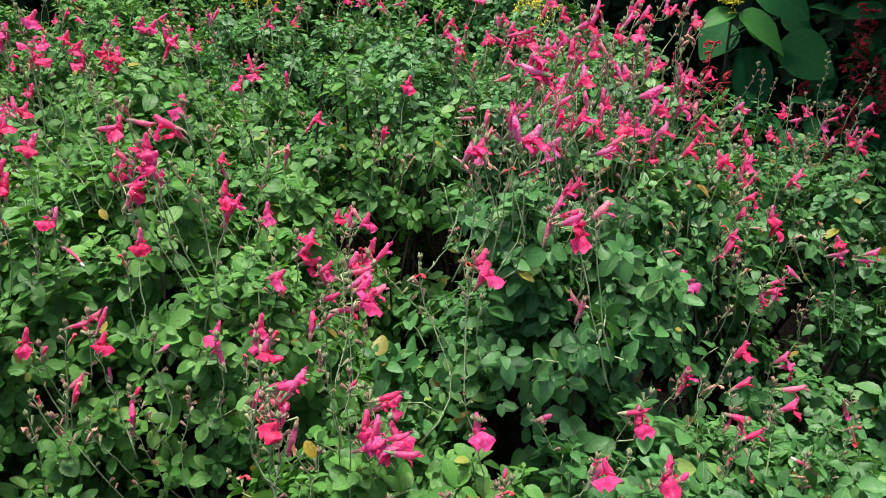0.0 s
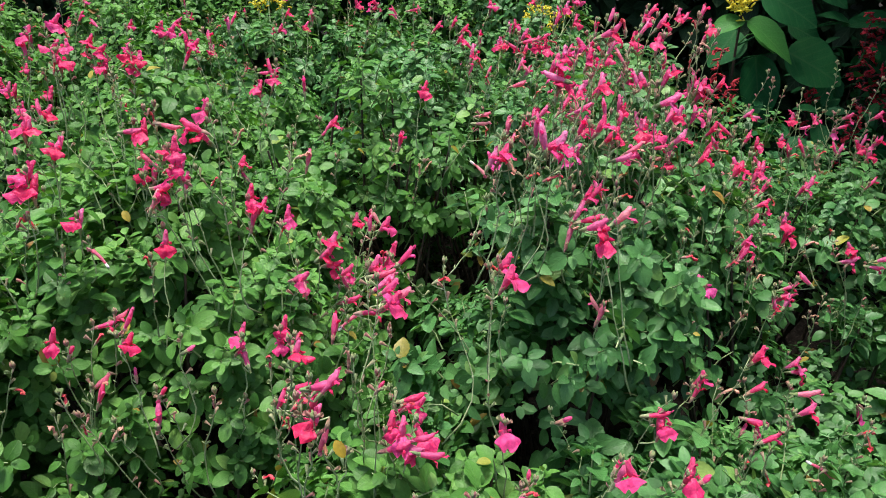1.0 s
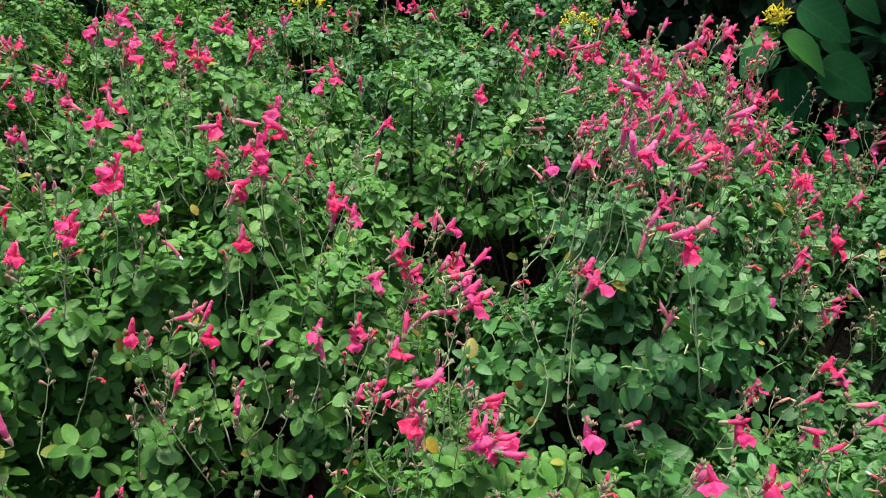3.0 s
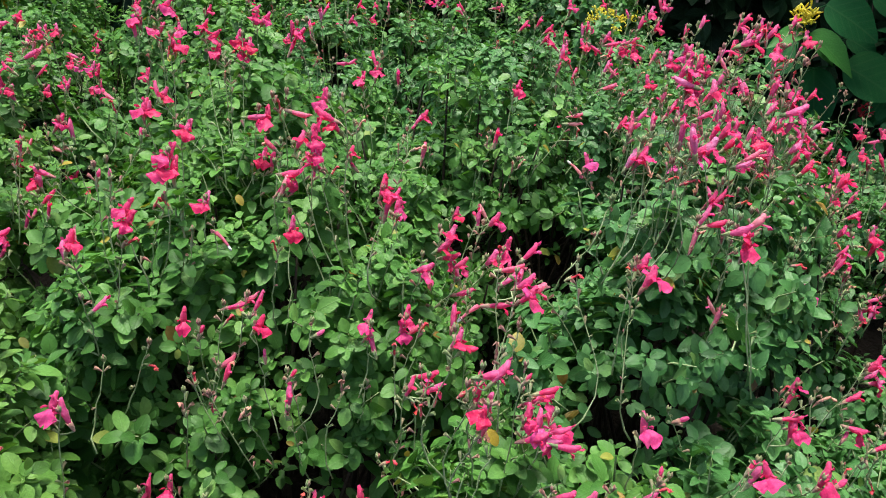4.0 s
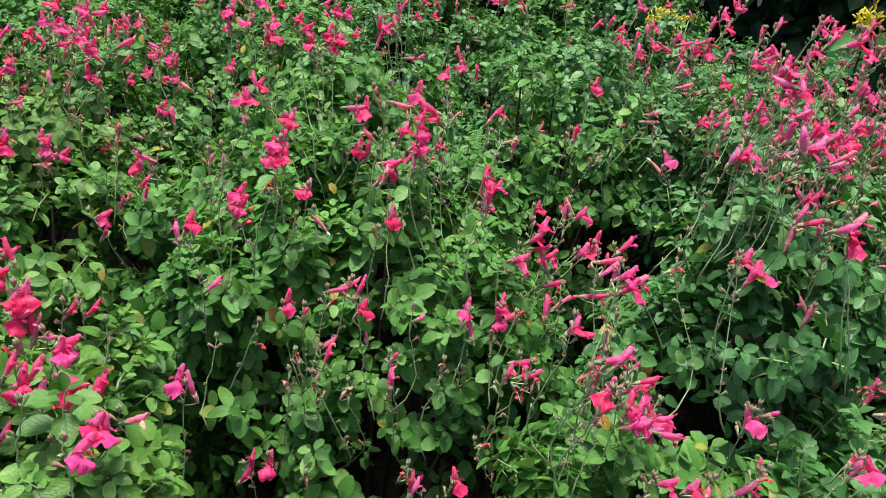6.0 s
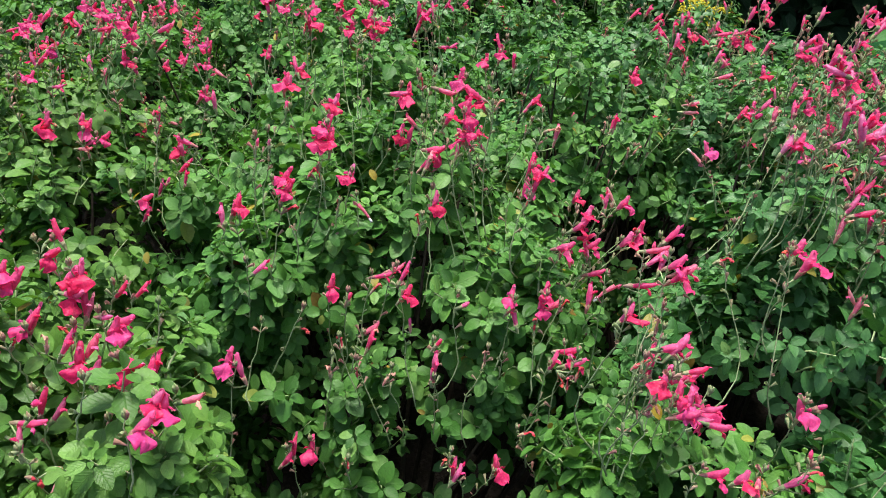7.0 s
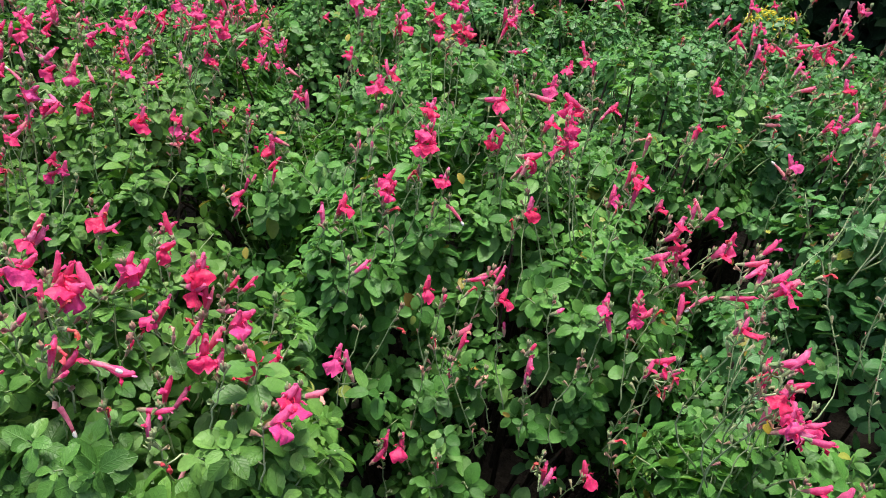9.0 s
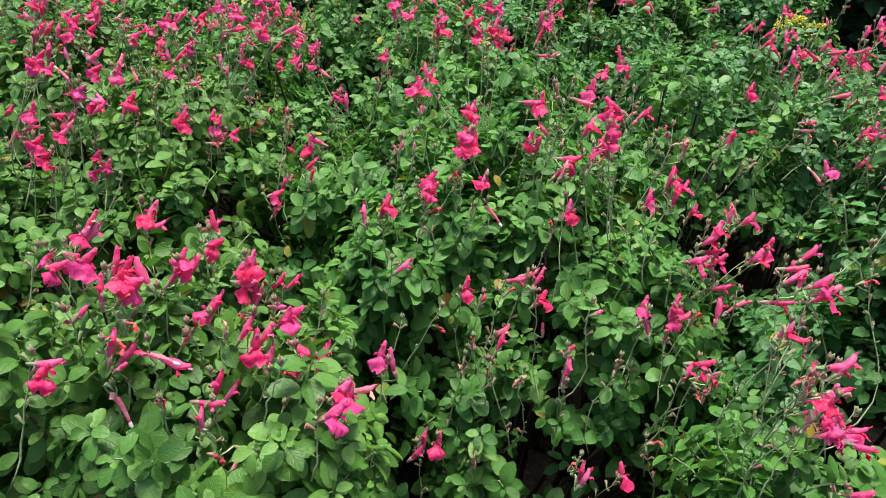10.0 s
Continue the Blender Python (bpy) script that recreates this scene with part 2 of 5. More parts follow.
def scatter_leaves(name, blades, base, way, face, length, width, mats):
    """Many leaves in one mesh. base, way, face: where each starts, points and faces."""
    vs, fs, us, count = [], [], [], 0
    pick = rng.integers(0, len(blades), len(base))
    for k, (v, f, uv) in enumerate(blades):
        s = pick == k
        if not s.any():
            continue
        o, d, n = base[s], unit(way[s]), face[s]
        b = unit(np.cross(n, d))
        n = np.cross(d, b)
        L, W = length[s][:, None, None], width[s][:, None, None]
        p = o[:, None] + d[:, None] * (v[None, :, 0:1] * L) + b[:, None] * (v[None, :, 1:2] * W) + n[:, None] * (v[None, :, 2:3] * L)
        start = count + np.arange(len(o)) * len(v)
        for face_ in f:
            fs += (start[:, None] + np.array(face_)[None]).tolist()
        vs.append(p.reshape(-1, 3))
        us.append(np.tile(uv, (len(o), 1)))
        count += len(o) * len(v)
    return mesh_from(name, np.concatenate(vs), fs, mats, uv=np.concatenate(us))


BLUNT, POINTED = (0.5, 0.06), (0.44, 0.26)
FINE_BLADES = {shape: [leaf_blade(15, 0.055, f, d, 0.006, *shape) for f, d in ((0.2, 0.2), (0.12, 0.3), (0.28, 0.12))] for shape in (BLUNT, POINTED)}
BLADES = {shape: [leaf_blade(6, 0.03, f, d, 0.008, *shape) for f, d in ((0.2, 0.2), (0.1, 0.32), (0.3, 0.1), (0.16, 0.45))] for shape in (BLUNT, POINTED)}
PLAIN_BLADES = [leaf_blade(3, 0.0, f, d, 0.0) for f, d in ((0.2, 0.22), (0.12, 0.35))]
COARSE_BLADES = [leaf_blade(2, 0.0, f, d, 0.0) for f, d in ((0.2, 0.22), (0.12, 0.35))]
FINE_LEAVES = {m.name: [mesh_from("leaf", v, f, [m], uv=uv) for v, f, uv in FINE_BLADES[shape]] for m, shape in ((SAGE_LEAF, BLUNT), (LIGHT_SAGE_LEAF, BLUNT), (GREY_SAGE_LEAF, POINTED))}

# ---- flowers of the sage: meshes shared by all ----
def swept(points, sides=9):
    """A closed tube along the flower's axis: rings of (x, z, radius across, radius up)."""
    q = np.array(points, float)
    along = unit(np.gradient(q[:, :2], axis=0))
    v = []
    for (x, z, ry, rz), (tx, tz) in zip(q, along):
        for j in range(sides):
            k = 2 * np.pi * j / sides
            v.append((x - tz * rz * math.cos(k), ry * math.sin(k), z + tx * rz * math.cos(k)))
    n = len(q)
    f = [[i * sides + j, i * sides + (j + 1) % sides, (i + 1) * sides + (j + 1) % sides, (i + 1) * sides + j] for i in range(n - 1) for j in range(sides)]
    f.append([(n - 1) * sides + j for j in range(sides)])
    return np.array(v), f


def lip_sheet(width, length, x0, z0, hang, curl, cup, notch, r, rows=8, cols=13):
    """The broad, wavy lower lip: it spreads from a narrow throat, bends down from hang to curl, and ends in two round lobes."""
    side_size, phase, skew = (r.uniform(0.78, 1.15), r.uniform(0.78, 1.15)), r.uniform(0, 6), r.uniform(-0.2, 0.2)
    fine = np.linspace(0, 1, 40)
    ang = hang + (curl - hang) * fine
    px = x0 + np.concatenate([[0], np.cumsum(np.cos(ang[1:]))]) * length / 39
    pz = z0 - np.concatenate([[0], np.cumsum(np.sin(ang[1:]))]) * length / 39
    v, f = [], []
    for i in range(rows):
        t = i / (rows - 1)
        wide = width * (0.24 + 0.76 * math.sin(math.pi / 2 * min(1.0, t / 0.62)) ** 1.5) * (1 - 0.22 * max(0.0, (t - 0.7) / 0.3) ** 2)
        for j in range(cols):
            s = 2 * j / (cols - 1) - 1
            reach = t * (1 - 0.42 * abs(s) ** 2.2 * t - notch * math.exp(-((s - skew) / 0.2) ** 2) * t)
            x, z, a_ = np.interp(reach, fine, px), np.interp(reach, fine, pz), np.interp(reach, fine, ang)
            off = -cup * s * s * (0.25 + t) + 0.08 * width * t * math.sin(3.4 * s + phase) + 0.05 * width * math.sin(7 * t + phase + 1.5 * s) + 0.035 * width * t * math.sin(9 * s + 2 * phase) + r.uniform(-1, 1) * 0.0006
            v.append((x + off * math.sin(a_), s * wide / 2 * side_size[s > 0], z + off * math.cos(a_)))
    for i in range(rows - 1):
        for j in range(cols - 1):
            k = i * cols + j
            f.append([k, k + 1, k + cols + 1, k + cols])
    return np.array(v), f


def crumpled(v, r, by):
    return v + np.array([[r.uniform(-by, by) for _ in range(3)] for _ in v])


def flower_mesh(kind, seed, rose=False):
    """kind: open, upright (open, its lip hanging down the tube), tube, pale, bud, shed, faded, scarlet. The flower points along +x from its calyx at the origin; its lip hangs towards -z."""
    r = random.Random(seed)
    j = lambda s: r.uniform(1 - s, 1 + s)
    mm = 0.001
    h = Heap()
    arch = r.uniform(-0.5, 1.8) * mm

    def body(rings, squeeze=0.86):
        v, f = swept([(x * mm, arch * (x / 20.0) ** 2 + z * mm, ra * squeeze * mm, ra * mm) for x, z, ra in rings])
        return crumpled(v, r, 0.00035), f

    if kind != "shed":
        flare = j(0.15)
        h.add(*body([(0, 0, 0.8), (2.2, 0.1, 1.5), (5.5, 0.2, 2.1 * flare), (9.0, 0.3, 2.5 * flare), (9.6, 0.3, 1.6)]), 0)
        for side, lift in ((0, 2.5), (-1, -1.8), (1, -1.8)):
            y = side * 1.5
            h.add(np.array([(8.2, y - 1.1, lift * 0.95), (8.2, y + 1.1, lift * 0.95), (12.6 * j(0.08), y * 1.3, lift * 1.45), (8.8, y, lift * 0.55)]) * mm, [[0, 1, 2], [0, 2, 3], [1, 3, 2]], 0)
    if kind in ("open", "upright"):
        w = 1.2 * j(0.12)
        if kind == "upright":
            arch = 3.0 * mm
        h.add(*body([(6, 0.2, 1.7), (10, 0.4, 2.1 * w), (14, 0.6, 2.8 * w), (18, 0.8, 3.5 * w), (21.5, 1.2, 3.5 * w), (24, 2.2, 2.8 * w), (26.5, 3.6, 2.3 * w), (28.5, 5.0, 1.9 * w), (29.6, 5.9, 1.3)]), 1)
        v, f = lip_sheet(5.5 * j(0.3) * mm, 5.5 * j(0.3) * mm, 26.5 * mm, 5.0 * mm, r.uniform(-0.9, -0.3), r.uniform(-0.2, 0.8), 1.4 * mm, 0.3, r, 4, 7)
        h.add(crumpled(v, r, 0.0004), f, 1)
        x0, z0 = 20.5 * mm, -2.0 * mm
        h.add(*lip_sheet(22.5 * j(0.2) * mm, 18.5 * j(0.16) * mm, x0, z0, *((r.uniform(1.5, 1.9), r.uniform(2.2, 2.8)) if kind == "upright" else (r.uniform(0.6, 1.1), r.uniform(1.5, 2.2))), r.uniform(-0.6, 1.6) * mm, r.uniform(0.16, 0.38), r), 2)
        for side in (-1, 1):
            v, f = lip_sheet(6.0 * j(0.25) * mm, 6.5 * j(0.25) * mm, 0, 0, 0.2, 1.2 * j(0.4), 0.8 * mm, 0.0, r, 4, 5)
            turn = Matrix.Rotation(side * 1.0, 3, "Z")
            h.add(np.array([turn @ Vector(q) for q in v]) + np.array((21.5, side * 2.4, -0.6)) * mm, f, 2)
        mats = [CALYX, ROSE_TUBE, ROSE_LIP] if rose else [CALYX, TUBE, LIP]
    elif kind in ("tube", "pale"):
        w, e = 1.22 * j(0.14), j(0.1)
        h.add(*body([(6, 0.2, 1.5), (11, 0.4, 1.9 * w), (16, 0.6, 2.5 * w), (20.5, 0.8, 2.9 * w), (24, 1.3, 2.5 * w), (27.5 * e, 2.2, 2.0 * w), (29.5 * e, 3.3, 1.6 * w), (31.0 * e, 4.0, 1.0)]), 1)
        v, f = lip_sheet(4.5 * j(0.3) * mm, 6 * j(0.3) * mm, 28.5 * e * mm, 3.5 * mm, r.uniform(-0.7, 0.2), r.uniform(-0.2, 0.8), 1.2 * mm, 0.3, r, 4, 7)
        h.add(crumpled(v, r, 0.0004), f, 2 if r.random() < 0.4 else 1)
        v, f = lip_sheet(6.5 * j(0.35) * mm, 11.0 * j(0.3) * mm, 21.5 * mm, -1.2 * mm, r.uniform(-0.1, 0.4), r.uniform(1.3, 2.4), 2.2 * mm, 0.1, r, 6, 7)
        h.add(crumpled(v, r, 0.0004), f, 2)
        mats = [CALYX, PALE, FADED if r.random() < 0.6 else TUBE] if kind == "pale" else [CALYX, ROSE_TUBE, ROSE_LIP] if rose else [CALYX, TUBE, LIP]
    elif kind == "bud":
        h.add(*body([(6, 0.2, 1.5), (10, 0.4, 2.0), (13, 0.7, 2.4), (16 * j(0.1), 1.2, 1.9), (17.5 * j(0.05), 1.4, 0.7)]), 1)
        mats = [CALYX, ROSE_TUBE if r.random() < 0.5 else TUBE]
    elif kind == "shed":
        # a fallen corolla: its white throat end foremost
        rings = [(4, 0, 2.6), (8, 0.5, 2.4), (13, 1.0, 2.1), (18, 1.2, 1.8), (23, 1.0, 1.5), (26, 0.8, 1.4)]
        h.add(*body(rings), 1).add(*body([(25.5, 0.8, 1.5), (28, 0.6, 1.8), (30.5, 0.5, 1.5), (31.5, 0.4, 0.6)]), 2)
        v, f = lip_sheet(9 * j(0.3) * mm, 11 * j(0.3) * mm, 0, 0, -0.4, 0.9, 2 * mm, 0.1, r, 5, 7)
        h.add(v * np.array((-1, 1, 1)) + np.array((6, 0, -1)) * mm, f, 1)
        mats = [CALYX, PALE, WHITE_STYLE]
    else:
        bend = r.uniform(-0.8, 0.3)
        rings = [(5 + 3.0 * k, bend * 0.12 * k * k + r.uniform(-0.4, 0.4), (2.1 - 0.12 * k) * j(0.28)) for k in range(6)]
        h.add(*body(rings, 0.7), 1)
        v, f = lip_sheet(7 * j(0.3) * mm, 10 * j(0.3) * mm, 18 * mm, 0, 0.3, 1.8 * j(0.3), 3 * mm, 0.15, r, 6, 7)
        h.add(crumpled(v, r, 0.0009), f, 1)
        mats = [CALYX, FADED if kind == "faded" else SCARLET]
    return h.mesh("flower", mats)


FLOWERS = {(kind, rose): [flower_mesh(kind, 40 * i + s, rose) for s in range(n)] for rose in (False, True) for i, (kind, n) in enumerate((("open", 16), ("upright", 12), ("tube", 10), ("pale", 8), ("faded", 6), ("scarlet", 6), ("bud", 4), ("shed", 4)))}

# ---- ground ----
def ground_sheet():
    n = 70
    g = np.linspace(-1, 1, n)
    g = np.sign(g) * (np.abs(g) * 3 + np.abs(g) ** 6 * 300)
    v = [(x, y + 1, 0.03 * noise.noise((x * 2.5, y * 2.5, 0)) if abs(x) < 8 and abs(y) < 8 else 0.0) for y in g for x in g]
    f = [[j * n + i, j * n + i + 1, (j + 1) * n + i + 1, (j + 1) * n + i] for j in range(n - 1) for i in range(n - 1)]
    return tagged(new("ground", mesh_from("ground", v, f, [SHADE_DARK_SOIL])), "bare garden soil, darkened to near-black for the shade under the shrubs", "ground", kind="structure")


ground_sheet()

# ---- the sage shrubs: each is a few mounds (x, y, top, reach) of leafy shoots ----
SHRUBS = []
ALL_MOUNDS = []


def mound_height(mounds, x, y):
    top = np.full(np.shape(x), -9.0)
    for cx, cy, crest, reach in mounds:
        top = np.maximum(top, crest - 0.42 * (((x - cx) ** 2 + (y - cy) ** 2) / reach ** 2) ** 1.5)
    return top


def plan_shrub(label, mounds, leaf=None):
    c = np.array(mounds)
    w = c[:, 3:4] ** 2
    base = (c[:, :2] * w).sum(0) / w.sum()
    SHRUBS.append({"label": label, "mounds": mounds, "leaf": leaf or SAGE_LEAF, "size": 1.13 if "few" in label and leaf is GREY_SAGE_LEAF and mounds[0][1] < 1.2 else 0.98, "base": np.array((base[0], base[1], 0.0))})
    ALL_MOUNDS.extend(mounds)


plan_shrub("low green sage shrub with pink flowers by the path", [(-0.63, 0.32, 0.93, 0.145), (-0.79, 0.38, 0.95, 0.18), (-0.97, 0.35, 0.94, 0.21), (-0.69, 0.46, 0.90, 0.12), (-0.83, 0.48, 0.93, 0.14), (-0.60, 0.40, 0.88, 0.085)], LIGHT_SAGE_LEAF)
plan_shrub("rounded sage shrub with green leaves and crimson-pink flowers", [(-0.28, 0.75, 0.89, 0.20), (-0.53, 0.83, 0.94, 0.22), (-0.61, 0.68, 0.91, 0.12), (-0.66, 0.61, 0.84, 0.085), (-0.57, 0.60, 0.81, 0.085), (-0.45, 0.94, 0.94, 0.27), (-0.27, 1.00, 0.91, 0.14), (-0.50, 0.65, 0.71, 0.13), (-0.31, 0.64, 0.74, 0.12), (-0.41, 0.65, 0.75, 0.12), (-0.20, 0.62, 0.74, 0.11)])
plan_shrub("small leafy sage shrub with tall pink flower spikes", [(-0.09, 0.55, 0.78, 0.13), (-0.14, 0.47, 0.81, 0.075), (0.04, 0.54, 0.74, 0.15)])
plan_shrub("low spreading sage shrub with few pink flowers", [(0.26, 0.60, 0.74, 0.19), (0.17, 0.52, 0.77, 0.12), (0.45, 0.63, 0.72, 0.12), (0.60, 0.68, 0.66, 0.12), (0.80, 0.66, 0.60, 0.18)], GREY_SAGE_LEAF)
plan_shrub("tall sage shrub thick with magenta and pink flowers", [(0.11, 0.77, 0.98, 0.18), (0.05, 0.69, 0.95, 0.11), (0.26, 0.80, 0.92, 0.13), (0.25, 0.91, 0.98, 0.14), (0.22, 1.05, 0.98, 0.20)], GREY_SAGE_LEAF)
plan_shrub("loose sage shrub with pale green leaves and few flowers", [(0.38, 0.94, 0.86, 0.12), (0.42, 1.06, 0.90, 0.13), (0.55, 1.04, 0.78, 0.15), (0.66, 0.90, 0.58, 0.20), (0.76, 1.06, 0.57, 0.20), (0.90, 1.02, 0.62, 0.22)], GREY_SAGE_LEAF)
plan_shrub("sage shrub with faded pink flowers before dark broad leaves", [(0.62, 1.29, 0.82, 0.18), (0.82, 1.28, 0.77, 0.18), (0.93, 1.50, 0.75, 0.25), (0.79, 1.68, 0.78, 0.22)], GREY_SAGE_LEAF)
plan_shrub("sage shrub with green leaves and pink flowers, half hidden", [(-1.00, 0.84, 0.87, 0.13), (-1.14, 0.76, 0.84, 0.15), (-1.30, 0.80, 0.84, 0.20)], LIGHT_SAGE_LEAF)
plan_shrub("broad sage shrub crowded with small pink flowers", [(-1.12, 1.05, 0.95, 0.26), (-1.40, 1.15, 0.98, 0.30)], LIGHT_SAGE_LEAF)
plan_shrub("sage shrub with tall crimson flower spikes", [(-0.71, 1.08, 0.97, 0.22), (-0.80, 0.94, 0.89, 0.11), (-0.93, 0.95, 0.85, 0.10), (-0.56, 1.22, 1.00, 0.21)])
plan_shrub("sage shrub with fresh green leaves and few flowers", [(-0.32, 1.18, 0.92, 0.25), (-0.19, 1.31, 1.00, 0.16), (-0.02, 1.27, 0.95, 0.15), (-0.13, 1.19, 0.86, 0.11)])
plan_shrub("sage shrub with many pink flowers, deep in the bed", [(-0.06, 1.48, 1.00, 0.30), (0.30, 1.54, 0.97, 0.21), (0.35, 1.23, 1.03, 0.20), (0.13, 1.31, 0.94, 0.14), (0.25, 1.42, 0.97, 0.13)], GREY_SAGE_LEAF)
plan_shrub("sage shrub with pink flowers at the back of the bed", [(-1.12, 1.42, 0.95, 0.23), (-0.72, 1.67, 0.98, 0.20), (-0.45, 1.56, 0.93, 0.20)])
plan_shrub("sage shrub at the back of the bed before yellow flowers", [(0.24, 1.87, 0.96, 0.20), (0.42, 1.83, 0.94, 0.17), (-0.54, 1.94, 0.93, 0.24), (-0.25, 2.00, 0.92, 0.26)], GREY_SAGE_LEAF)
plan_shrub("sage shrub at the far back of the bed", [(-0.95, 2.05, 0.97, 0.32), (-1.40, 1.75, 0.97, 0.36)])
plan_shrub("sage shrub against the hedge", [(-0.55, 2.35, 1.00, 0.34), (-1.05, 2.45, 1.00, 0.34), (0.0, 2.40, 0.98, 0.32)])
plan_shrub("sage shrub against the hedge, few flowers", [(-1.60, 2.20, 1.00, 0.36), (-1.85, 1.60, 0.98, 0.36)])
plan_shrub("sage shrub against the hedge behind yellow flowers", [(0.15, 2.36, 1.02, 0.25), (0.30, 2.34, 1.00, 0.16)], GREY_SAGE_LEAF)


SPACING = 0.0368

HOLLOWS = []


def hollow(x, y, z, radius, deep=True):
    """A hollow cut between or under the shrubs along the camera's line of sight, placed where its view is dark; not
    deep: inner leaves still show in it.
    """
    HOLLOWS.append((x, y, z, radius, deep))


hollow(-0.59, 0.56, 0.6, 0.06)
hollow(-0.55, 0.42, 0.7, 0.055)
hollow(-0.76, 0.91, 0.73, 0.05)
hollow(-0.9, 0.99, 0.68, 0.052)
hollow(0, 1.02, 0.76, 0.07)
hollow(-0.12, 1.02, 0.78, 0.045)
hollow(-0.02, 0.51, 0.68, 0.034)
hollow(-0.29, 1.88, 0.88, 0.05)
hollow(-0.93, 1.35, 0.92, 0.062)
hollow(-0.95, 1.29, 0.88, 0.039)
hollow(-0.72, 0.99, 0.94, 0.021)
hollow(-0.45, 1.52, 0.92, 0.035)
hollow(-0.98, 1.04, 0.88, 0.03)
hollow(-0.17, 1.46, 0.98, 0.037)
hollow(-0.29, 0.57, 0.61, 0.05)
hollow(-0.4, 0.6, 0.66, 0.03)
hollow(0, 0.72, 0.83, 0.03)
hollow(0.37, 0.84, 0.61, 0.045)
hollow(-0.21, 0.59, 0.62, 0.038)
hollow(-0.98, 0.89, 0.71, 0.05)
hollow(0.01, 0.65, 0.71, 0.035)
hollow(0.51, 0.9, 0.68, 0.055)
hollow(0.66, 1.12, 0.64, 0.065)
hollow(0.58, 0.87, 0.55, 0.04)
hollow(0.13, 0.61, 0.66, 0.026)
hollow(-0.33, 0.66, 0.82, 0.022)
hollow(-0.49, 0.89, 0.93, 0.026)
hollow(-0.51, 1.82, 0.88, 0.05)
hollow(0, 0.68, 0.77, 0.026)
hollow(0.03, 0.64, 0.7, 0.026)
hollow(0.07, 0.67, 0.87, 0.02)
hollow(0.08, 1, 0.8, 0.03)
hollow(0.02, 0.71, 0.89, 0.025)
hollow(0.05, 1.04, 0.73, 0.03)
hollow(-0.32, 0.61, 0.73, 0.024)
hollow(-0.2, 0.63, 0.74, 0.028)
hollow(-0.38, 0.61, 0.62, 0.026)
hollow(0.1, 0.61, 0.67, 0.022)
hollow(0.32, 0.82, 0.72, 0.024)
hollow(-0.04, 0.73, 0.92, 0.029)
hollow(-0.03, 0.9, 0.88, 0.044)
hollow(-0.19, 1.02, 0.93, 0.022)
hollow(-0.26, 1.27, 0.96, 0.031)
hollow(0, 0.78, 0.76, 0.02)
hollow(-0.01, 0.65, 0.8, 0.022)
hollow(0.03, 0.62, 0.75, 0.024)
hollow(0.48, 0.91, 0.69, 0.048)
hollow(0.44, 0.9, 0.64, 0.039)
hollow(0.5, 0.89, 0.64, 0.055)
hollow(0.21, 0.61, 0.73, 0.024)
hollow(-0.57, 0.52, 0.8, 0.036)
hollow(-0.59, 0.53, 0.71, 0.029)
hollow(-0.57, 0.53, 0.66, 0.044)
hollow(-0.9, 0.87, 0.82, 0.021)
hollow(-0.85, 0.87, 0.79, 0.024)
hollow(-0.67, 0.69, 0.91, 0.013)
hollow(-0.88, 0.79, 0.81, 0.019)
hollow(-0.79, 1.06, 0.93, 0.046)
hollow(-0.83, 1.31, 1, 0.048)
hollow(-0.78, 1.31, 0.98, 0.035)
hollow(-0.04, 1.06, 0.86, 0.026)
hollow(-0.74, 0.58, 0.83, 0.011)
hollow(-0.78, 0.76, 0.77, 0.013)
hollow(0.07, 0.58, 0.77, 0.016)
hollow(-0.3, 1.03, 0.96, 0.016)
hollow(0.59, 0.95, 0.65, 0.066)
hollow(0.61, 0.8, 0.64, 0.044)
hollow(0.43, 0.94, 0.65, 0.033)
hollow(0.45, 0.75, 0.74, 0.037)
hollow(0.68, 1.07, 0.7, 0.043)
hollow(0.71, 0.95, 0.6, 0.03)
hollow(0.69, 1.48, 0.83, 0.039)
hollow(-0.56, 0.57, 0.78, 0.024)
hollow(-0.57, 0.5, 0.74, 0.027)
hollow(-0.55, 0.48, 0.68, 0.04)
hollow(-0.82, 0.85, 0.77, 0.025)
hollow(-1.11, 0.65, 0.88, 0.026)
hollow(-0.96, 0.84, 0.84, 0.027)
hollow(-0.88, 0.89, 0.83, 0.033)
hollow(-0.74, 1.17, 0.96, 0.044)
hollow(-0.77, 0.95, 0.95, 0.031)
hollow(-0.77, 0.95, 0.9, 0.02)
hollow(0.02, 0.97, 0.92, 0.045)
hollow(0.05, 0.93, 0.89, 0.04)
hollow(0.11, 1.00, 0.90, 0.03)
hollow(-0.16, 0.98, 0.90, 0.03)
hollow(-0.26, 1.12, 0.96, 0.03)
hollow(-0.15, 1.15, 0.96, 0.026)
hollow(-0.03, 1.20, 0.99, 0.03)
hollow(-0.01, 0.63, 0.74, 0.024)
hollow(0.02, 0.61, 0.75, 0.016)
hollow(-0.04, 0.74, 0.74, 0.018)
hollow(-0.01, 0.65, 0.86, 0.014)
hollow(0.11, 0.63, 0.79, 0.016)
hollow(0.17, 0.64, 0.76, 0.018)
hollow(-0.01, 0.65, 0.86, 0.026, False)
hollow(0.04, 0.62, 0.85, 0.027, False)
hollow(0.02, 0.62, 0.79, 0.023, False)
hollow(-0.02, 0.65, 0.80, 0.024, False)
hollow(0.05, 0.63, 0.89, 0.018, False)
hollow(0.59, 0.95, 0.68, 0.037, False)
hollow(0.63, 0.91, 0.60, 0.033, False)
hollow(0.68, 0.87, 0.60, 0.029, False)
hollow(-0.23, 0.56, 0.63, 0.024, False)
hollow(-0.23, 0.57, 0.69, 0.020, False)
